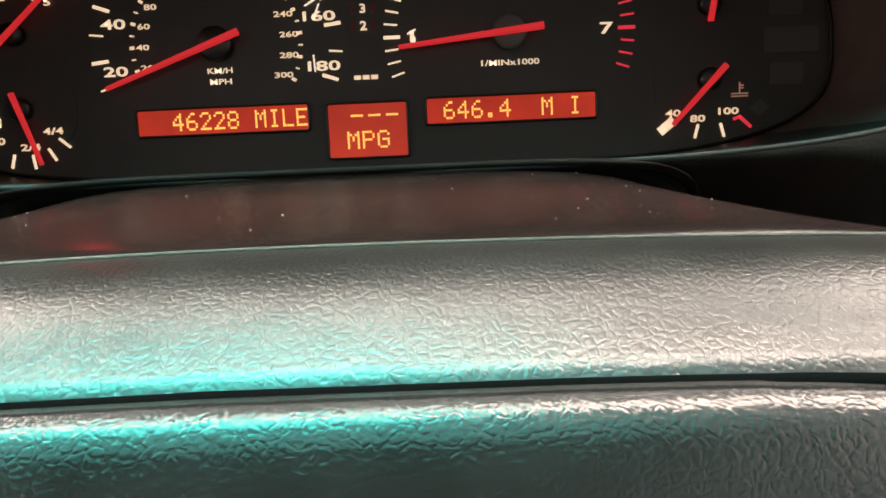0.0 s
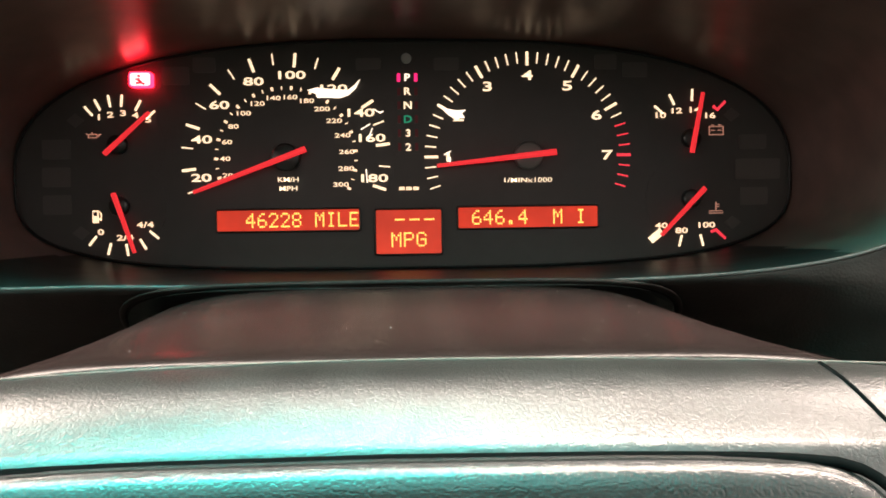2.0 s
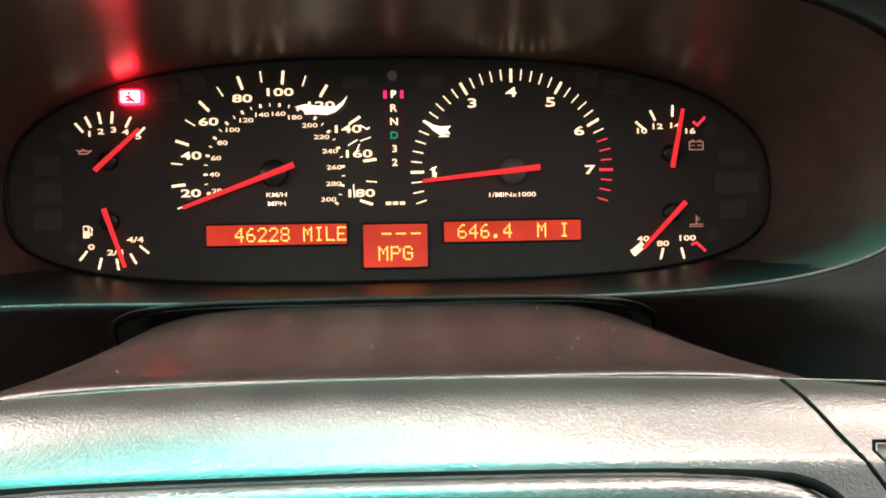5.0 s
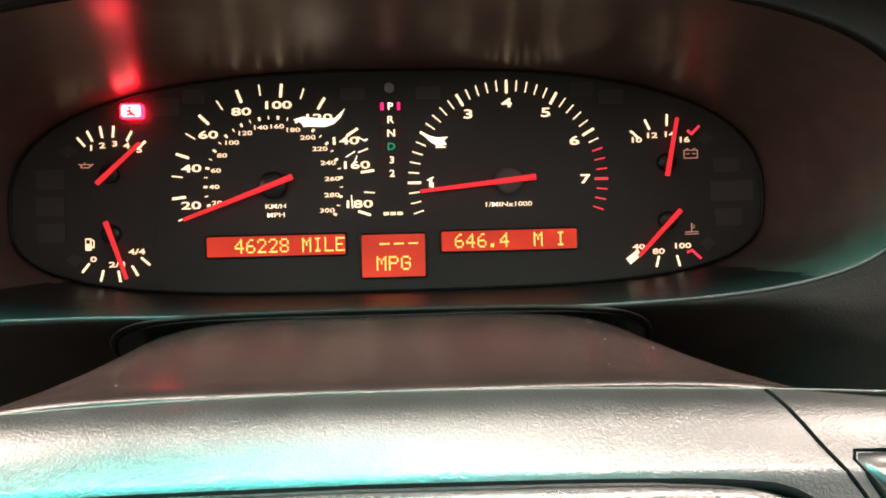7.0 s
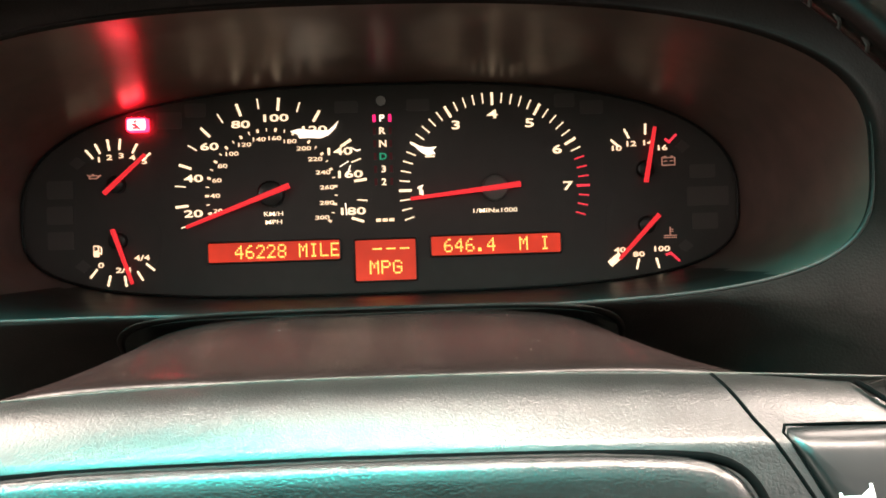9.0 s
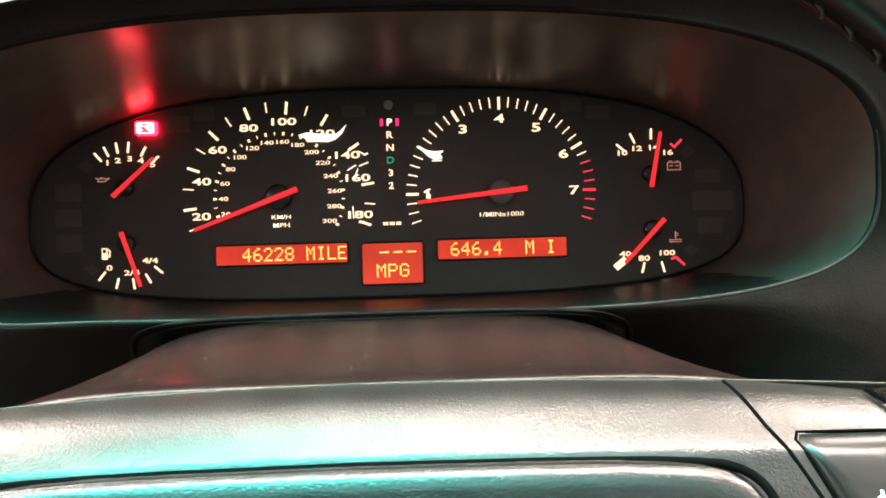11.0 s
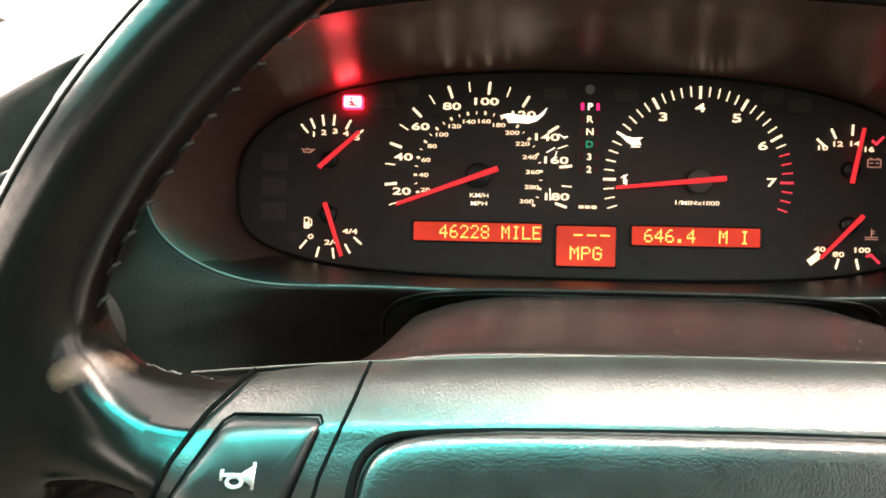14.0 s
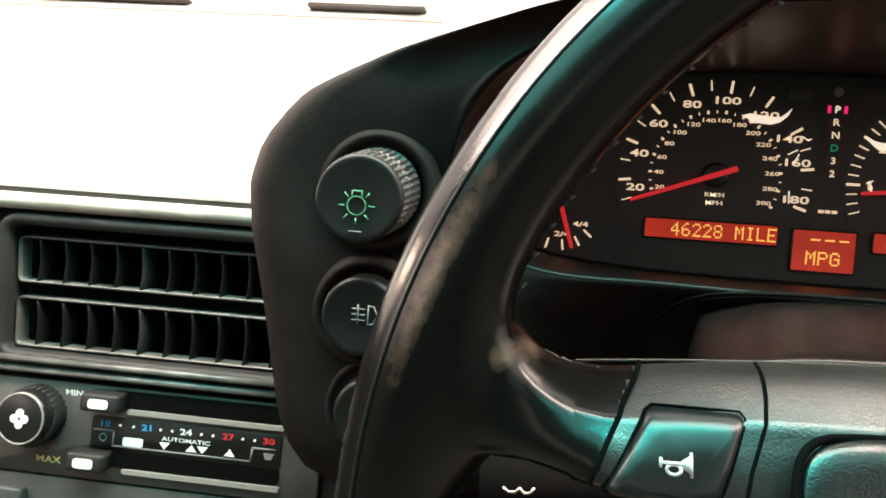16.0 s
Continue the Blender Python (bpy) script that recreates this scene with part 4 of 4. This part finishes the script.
# ---- light switch, fog switch and a third knob on the binnacle ----
def knob(name, cx, cz, r, y0, y1, label, ribs):
    k = thing(name, (cx, y1, cz), label, "switch", "knobs beside the wheel")
    n = 160

    def turned(rows):
        rings = []
        for y, rad, deep in rows:
            rings.append([(cx + (rad - (0.035 * ribs * deep if j % 4 < 2 else 0)) * math.cos(2 * math.pi * j / n), y, cz + (rad - (0.035 * ribs * deep if j % 4 < 2 else 0)) * math.sin(2 * math.pi * j / n)) for j in range(n)])
        return [[(x + 0.08 * ribs * (y - y0), y, z + 0.17 * ribs * (y - y0)) for x, y, z in q] for q in rings]

    part("cap", loft(turned(((y0 + 0.12, r * 0.94, 0), (y0 + 0.05, r * 0.955, 0), (y0 + 0.015, r * 0.93, 0), (y0, r * 0.88, 0), (y0 + 0.008, r * 0.80, 0))), True, True, True), KNOB, k)
    if ribs:
        rows = ((y1, r, 0), (y1 - 0.03, r, 1), ((y0 + y1) / 2 + 0.05, r * 0.985, 1), ((y0 + y1) / 2 + 0.03, r * 0.95, 0), ((y0 + y1) / 2, r * 0.95, 0), ((y0 + y1) / 2 - 0.02, r * 0.98, 1), (y0 + 0.08, r * 0.97, 1), (y0 + 0.05, r * 0.94, 0))
        part("knurled_grip", loft(turned(rows), True, True, True), SATIN, k, "knurled grey grip", False)
    else:
        part("grip", loft(turned(((y1, r, 0), (y0 + 0.06, r * 0.97, 0), (y0 + 0.03, r * 0.95, 0))), True, True, True), KNOB, k)
    cx, cz = cx + 0.08 * ribs * (y1 - y0), cz + 0.17 * ribs * (y1 - y0)
    part("collar", loft([[(cx + rr * math.cos(2 * math.pi * j / 48), y, cz + rr * math.sin(2 * math.pi * j / 48)) for j in range(48)] for rr, y in ((r * 1.5, y1 + 0.06), (r * 1.42, y1 + 0.0), (r * 1.33, y1 - 0.05), (r * 1.24, y1 - 0.06), (r * 1.16, y1 - 0.03), (r * 1.08, y1 + 0.03), (r * 1.02, y1 + 0.1))]), BINNACLE, k, "raised black collar")
    return k


light_knob = knob("light_switch", -6.06, 2.91, 0.475, -3.92, -3.25, "round black ribbed light switch with a green lamp symbol", 1)
lx, lz = -6.07, 2.84
ring = [(lx + 0.095 * math.cos(math.pi * k / 10), lz + 0.095 * math.sin(math.pi * k / 10)) for k in range(21)]
rays = [[(lx + 0.13 * math.cos(radians(a)), lz + 0.13 * math.sin(radians(a))), (lx + 0.18 * math.cos(radians(a)), lz + 0.18 * math.sin(radians(a)))] for a in (0, 45, 135, 180, 225, 270, 315)]
part("lamp_symbol", strokes([ring, [(lx - 0.05, lz + 0.09), (lx - 0.05, lz + 0.15), (lx + 0.05, lz + 0.15), (lx + 0.05, lz + 0.09), (lx - 0.05, lz + 0.09)]] + rays, -3.93, 0.014), ICON_GREEN, light_knob)
part("index_line", strokes([[(lx - 0.06, lz - 0.26), (lx + 0.06, lz - 0.26)]], -3.93, 0.012), ICON_GREY, light_knob)
fog_knob = knob("fog_lamp_switch", -6.03, 1.67, 0.44, -3.62, -3.28, "round black fog lamp switch with a grey symbol", 0)
fx, fz = -5.96, 1.70
part("fog_symbol", strokes([[(fx + 0.02, fz + 0.1), (fx + 0.02, fz - 0.1), (fx + 0.08, fz - 0.09), (fx + 0.12, fz), (fx + 0.08, fz + 0.09), (fx + 0.02, fz + 0.1)], [(fx - 0.15, fz + 0.06), (fx - 0.02, fz + 0.06)], [(fx - 0.15, fz), (fx - 0.02, fz)], [(fx - 0.15, fz - 0.06), (fx - 0.02, fz - 0.06)], [(fx - 0.09, fz + 0.1), (fx - 0.09, fz - 0.1)]], -3.63, 0.014), ICON_GREY, fog_knob)
knob("dash_switch", -5.85, 0.62, 0.42, -3.62, -3.28, "round black dash switch", 0)

# ---- dashboard to the side: pale padded top, black vent panel, heater controls ----
def sweep_x(profile, x0, x1, steps=2):
    return loft([[(x0 + (x1 - x0) * k / steps, y, z) for y, z in profile] for k in range(steps + 1)], True, True, True)


dash = thing("dashboard", (-10, 3, -6), "pale padded dashboard over a black centre panel", "dashboard")
part("pad", sweep_x([(0.05, 2.80), (0.12, 2.86), (0.4, 2.95), (3.0, 4.75), (6.4, 6.95), (6.6, 7.0), (8, 8.15), (16.5, 12.4), (22, 12.5), (22, 6), (1.2, 2.6), (0.3, 2.62)], -34, -6.9), PALE, dash, "pale leather pad")
part("pad_behind", sweep_x([(2.2, 4.2), (6.4, 6.95), (8, 8.15), (16.5, 12.4), (22, 12.5), (22, 3), (2.2, 3)], -6.9, 14), PALE, dash, "pale leather pad")
part("ledge", sweep_x([(-0.05, 2.46), (-0.12, 2.54), (-0.10, 2.63), (0.0, 2.68), (0.6, 2.69), (0.6, 2.40), (0.1, 2.40)], -34, -6.9), PALE, dash, "pale trim strip")
part("ledge_gap", sweep_x([(0.09, 2.66), (0.09, 2.84), (0.5, 2.84), (0.5, 2.66)], -34, -6.9), SLOT, dash, "dark gap")
part("centre_panel", sweep_x([(1.15, 2.42), (1.15, -0.34), (0.3, -0.35), (-0.2, -2.6), (-1.2, -8), (-1.2, -16), (3, -16), (3, 2.42)], -18, -6.6), PLASTIC, dash)
vent = thing("air_vent", (-10.6, 0.5, -0.2), "black double-row air vent with upright blades", "air vent")
def ring_frame(x0, z0, x1, z1, w, y0, y1, r):
    return loft([[(x, y, z) for x, z in rect(x0 - a, z0 - a, x1 + a, z1 + a, max(0.02, r + a), 5)] for a, y in ((0, y1), (0, y0 + 0.08), (w * 0.3, y0), (w * 0.8, y0), (w, y0 + 0.06), (w, y1))])
part("frame", ring_frame(-12.95, 0.02, -7.7, 2.14, 0.20, -0.02, 0.6, 0.16), PLASTIC, vent)
part("back", prism(rect(-13.2, -0.1, -7.8, 2.2), 0.95, 1.1), GAP, vent, "", False)
for z0, z1 in ((1.20, 1.90), (0.10, 0.86)):
    part("row_frame", ring_frame(-12.85, z0, -7.75, z1, 0.06, 0.22, 0.5, 0.06), FRAME, vent)
    for k in range(11):
        x = -12.53 + 0.463 * k
        wide = k == 4
        h = 0.042 if wide else 0.033
        section = [(-0.5, 0.245), (0.0, 0.23), (0.5, 0.245), (1.0, 0.29), (1.0, 0.80), (0.3, 0.85), (-0.3, 0.85), (-1.0, 0.80), (-1.0, 0.29)]
        rows = [z0 - 0.02 + (z1 - z0 + 0.04) * i / 6 for i in range(7)]
        part("vent_blade", loft([[(x + s * h + 0.04 * math.sin(math.pi * i / 6), y, z) for s, y in section] for i, z in enumerate(rows)], True, True, True), PLASTIC if wide else VENT, vent, "wider lever blade" if wide else "")
for z in (-0.10, -0.27):
    part("trim_bar", sweep_x([(-0.06, z - 0.055), (-0.13, z), (-0.06, z + 0.06), (0.3, z + 0.06), (0.3, z - 0.055)], -14, -7.2), FRAME, vent, "worn grey trim bar")

heater = thing("heater_control", (-10.4, -0.1, -1.9), "dark heater control panel with a fan knob and two sliders", "heater control")
def panel_y(z):
    return -0.08 + (z + 1.1) * 0.10
def on_panel(bm):
    for v in bm.verts:
        v.co.y += panel_y(v.co.z)
    return bm
part("panel", on_panel(prism(rect(-13.4, -1.95, -7.3, -0.42, 0.05), -0.01, 0.4, 0.03)), PANEL, heater)
part("lower_panel", on_panel(prism(rect(-13.4, -4.4, -7.3, -1.99, 0.05), 0.02, 0.4, 0.03)), PANEL, heater)
part("panel_button", on_panel(prism(rect(-13.2, -2.75, -12.25, -2.2, 0.08), -0.14, 0.1, 0.05)), SATIN, heater, "dark push button")
fan = part("fan_knob", on_panel(prism(disc(-12.14, -0.93, 0.43, 48), -0.52, 0.0, 0.06)), GLOSS, heater)
part("knob_skirt", on_panel(prism([(-12.16 + (0.50 if k % 2 else 0.46) * math.cos(math.pi * k / 30), -0.98 + (0.50 if k % 2 else 0.46) * math.sin(math.pi * k / 30)) for k in range(60)], -0.30, 0.0, 0.05)), PLASTIC, fan, "ribbed skirt")
part("knob_ring", on_panel(tube([(-12.14 + 0.40 * math.cos(math.pi * k / 24), -0.51, -0.93 + 0.40 * math.sin(math.pi * k / 24)) for k in range(48)], 0.018, 6, True)), TRIM, fan, "worn bright ring")
for dx, dz in ((0, 0.09), (0, -0.09), (0.09, 0), (-0.09, 0)):
    part("fan_symbol", on_panel(prism(disc(-12.14 + dx, -0.93 + dz, 0.068, 14), -0.53, -0.50)), PRINT, fan, "", False)
for z, x0 in ((-0.60, -10.95), (-1.56, -11.10)):
    part("slider_slot", on_panel(prism(rect(-10.9, z - 0.14, -7.95, z + 0.14, 0.1), -0.03, 0.05)), GAP, heater, "", False)
    part("slot_edge", on_panel(prism(rect(-10.6, z - 0.225, -7.92, z - 0.15, 0.03), -0.07, 0.05, 0.02)), TRIM, heater, "worn bright slot edge", False)
    slider = part("slider", on_panel(prism(rect(x0 - 0.33, z - 0.16, x0 + 0.33, z + 0.12, 0.05), -0.34, 0.0, 0.06)), PLASTIC, heater)
    part("slider_mark", on_panel(prism(rect(x0 - 0.17, z - 0.10, x0 + 0.17, z + 0.05, 0.05), -0.35, -0.33)), PRINT, slider, "", False)
scale = part("scale_plate", on_panel(prism(rect(-11.2, -1.44, -7.95, -0.90, 0.07), -0.035, 0.0, 0.01)), KNOB, heater)
for text, x, mat in (("18", -10.95, PRINT_BLUE), ("21", -10.24, PRINT_BLUE), ("24", -9.56, PRINT), ("27", -8.84, PRINT_RED), ("30", -8.16, PRINT_RED)):
    lettering(text, x, -1.01, panel_y(-1.01) - 0.045, 0.105, mat, scale, "scale_number", 1.45, 0.03)
for k, x in enumerate((-10.7, -10.47, -10.0, -9.8, -9.3, -9.1, -8.6, -8.4)):
    part("scale_dot", on_panel(prism(disc(x, -1.02, 0.022, 8), -0.045, -0.03)), PRINT, scale, "", False)
lettering("AUTOMATIC", -9.55, -1.15, panel_y(-1.15) - 0.045, 0.07, PRINT, scale, "scale_word", 1.5)
lettering("MAX", -11.90, -1.70, panel_y(-1.70) - 0.02, 0.11, PRINT_YELLOW, heater, "fan_word", 1.35)
lettering("MIN", -11.57, -0.58, panel_y(-0.58) - 0.02, 0.095, PRINT, heater, "fan_word", 1.35)
part("scale_mark", on_panel(prism(rect(-10.63, -1.34, -10.28, -1.20, 0.03), -0.045, -0.03)), PRINT, scale, "", False)
part("scale_line", on_panel(strokes([[(-11.15, -1.12), (-10.8, -1.12), (-10.8, -1.36), (-8.45, -1.36), (-8.42, -1.14), (-8.05, -1.14)]], -0.045, 0.03)), ICON_GREY, scale)
part("recycle_symbol", on_panel(strokes([[(-10.98 + 0.06 * math.cos(radians(a)), -1.24 + 0.06 * math.sin(radians(a))) for a in range(60, 391, 30)]], -0.045, 0.022)), ICON_GREY, scale)
for x, up in ((-9.91, -1), (-9.45, 1), (-9.26, -1), (-8.80, 1)):
    part("scale_arrow", on_panel(prism([(x - 0.09, -1.265 - 0.05 * up), (x + 0.09, -1.265 - 0.05 * up), (x, -1.265 + 0.06 * up)], -0.045, -0.03)), PRINT, scale, "", False)
part("screen_symbol", on_panel(prism([(-8.24, -1.2), (-8.06, -1.2), (-8.10, -1.3), (-8.20, -1.3)], -0.045, -0.03)), ICON_GREY, scale, "", False)

# slots in the pale pad
for x0, x1 in ((-10.2, -7.2), (-19, -13.4)):
    part("demister_slot", prism(rect(x0 * 1.07 + 0.3, 8.14, x1 * 1.07 + 0.3, 8.27, 0.06), 7.75, 8.6), SLOT, dash, "dark demister slot")

part("pad_crease", tube([(-34, 7.6, 7.835), (-6.9, 7.6, 7.835)], 0.025, 6), CREASE, dash, "faint crease in the pad")

# stalk behind the wheel
stalk = thing("wiper_stalk", (-4.2, -4.4, 0.3), "black column stalk with a white symbol", "stalk")
part("lever", tube([(-2.5, -4.3, 0.4), (-3.5, -4.4, 0.38), (-4.6, -4.5, 0.36)], [0.16, 0.2, 0.28], 16), GAP, stalk)
part("stalk_symbol", strokes([[(-4.38, 0.47), (-4.34, 0.44), (-4.28, 0.44), (-4.25, 0.48)], [(-4.24, 0.48), (-4.2, 0.44), (-4.15, 0.45), (-4.12, 0.49)]], -4.775, 0.02), PRINT, stalk)

# knee panel under the binnacle and the column's lower half
part("knee_panel", sweep_x([(-2.1, -0.5), (-2.3, -0.7), (-2.9, -6), (-2.5, -15.9), (2, -15.9), (2, -0.5)], -6.5, 13.5), BINNACLE, dash, "black knee panel")
part("lower_shell", loft([[(1.0 * 2.4 * math.cos(2 * math.pi * k / 32), y, 0.35 + zr * math.sin(2 * math.pi * k / 32)) for k in range(32)] for y, zr in ((-2.2, 1.0), (-4.9, 1.0), (-5.1, 0.9))], True, True, True), COVER, column)

# ---- the cabin round it ----
def slab(name, x0, y0, z0, x1, y1, z1, mat, label):
    ob = part(name, loft([[(x, y, z) for x, y in ((x0, y0), (x1, y0), (x1, y1), (x0, y1))] for z in (z0, z1)], True, True, True), mat, None, label, False)
    return tagged(ob, kind="structure")
CLOTH = grain("dark_cloth_trim", (0.05, 0.046, 0.043), 0.9, 0.002, 0.0002)
CARPET = grain("beige_carpet", (0.16, 0.137, 0.115), 0.95, 0.004, 0.0006)
DOOR_TRIM = grain("grey_door_trim", (0.10, 0.09, 0.082), 0.8, 0.002, 0.0002)
slab("ceiling", -42, -70, 17.0, 16, -21.9, 18.0, CLOTH, "dark cloth headlining")
slab("floor", -42, -70, -17, 16, 30, -16, CARPET, "beige carpet floor")
slab("wall_back", -42, -72, -17, 16, -70, 18, DOOR_TRIM, "grey rear of the cabin")
slab("door_1", 14, -70, -17, 16, 30, 5, DOOR_TRIM, "grey driver's door trim")
slab("door_2", -44, -70, -17, -42, 30, 5, DOOR_TRIM, "grey passenger door trim")
slab("wall_front", -42, 26, -17, 16, 28, 8, CARPET, "beige front bulkhead")
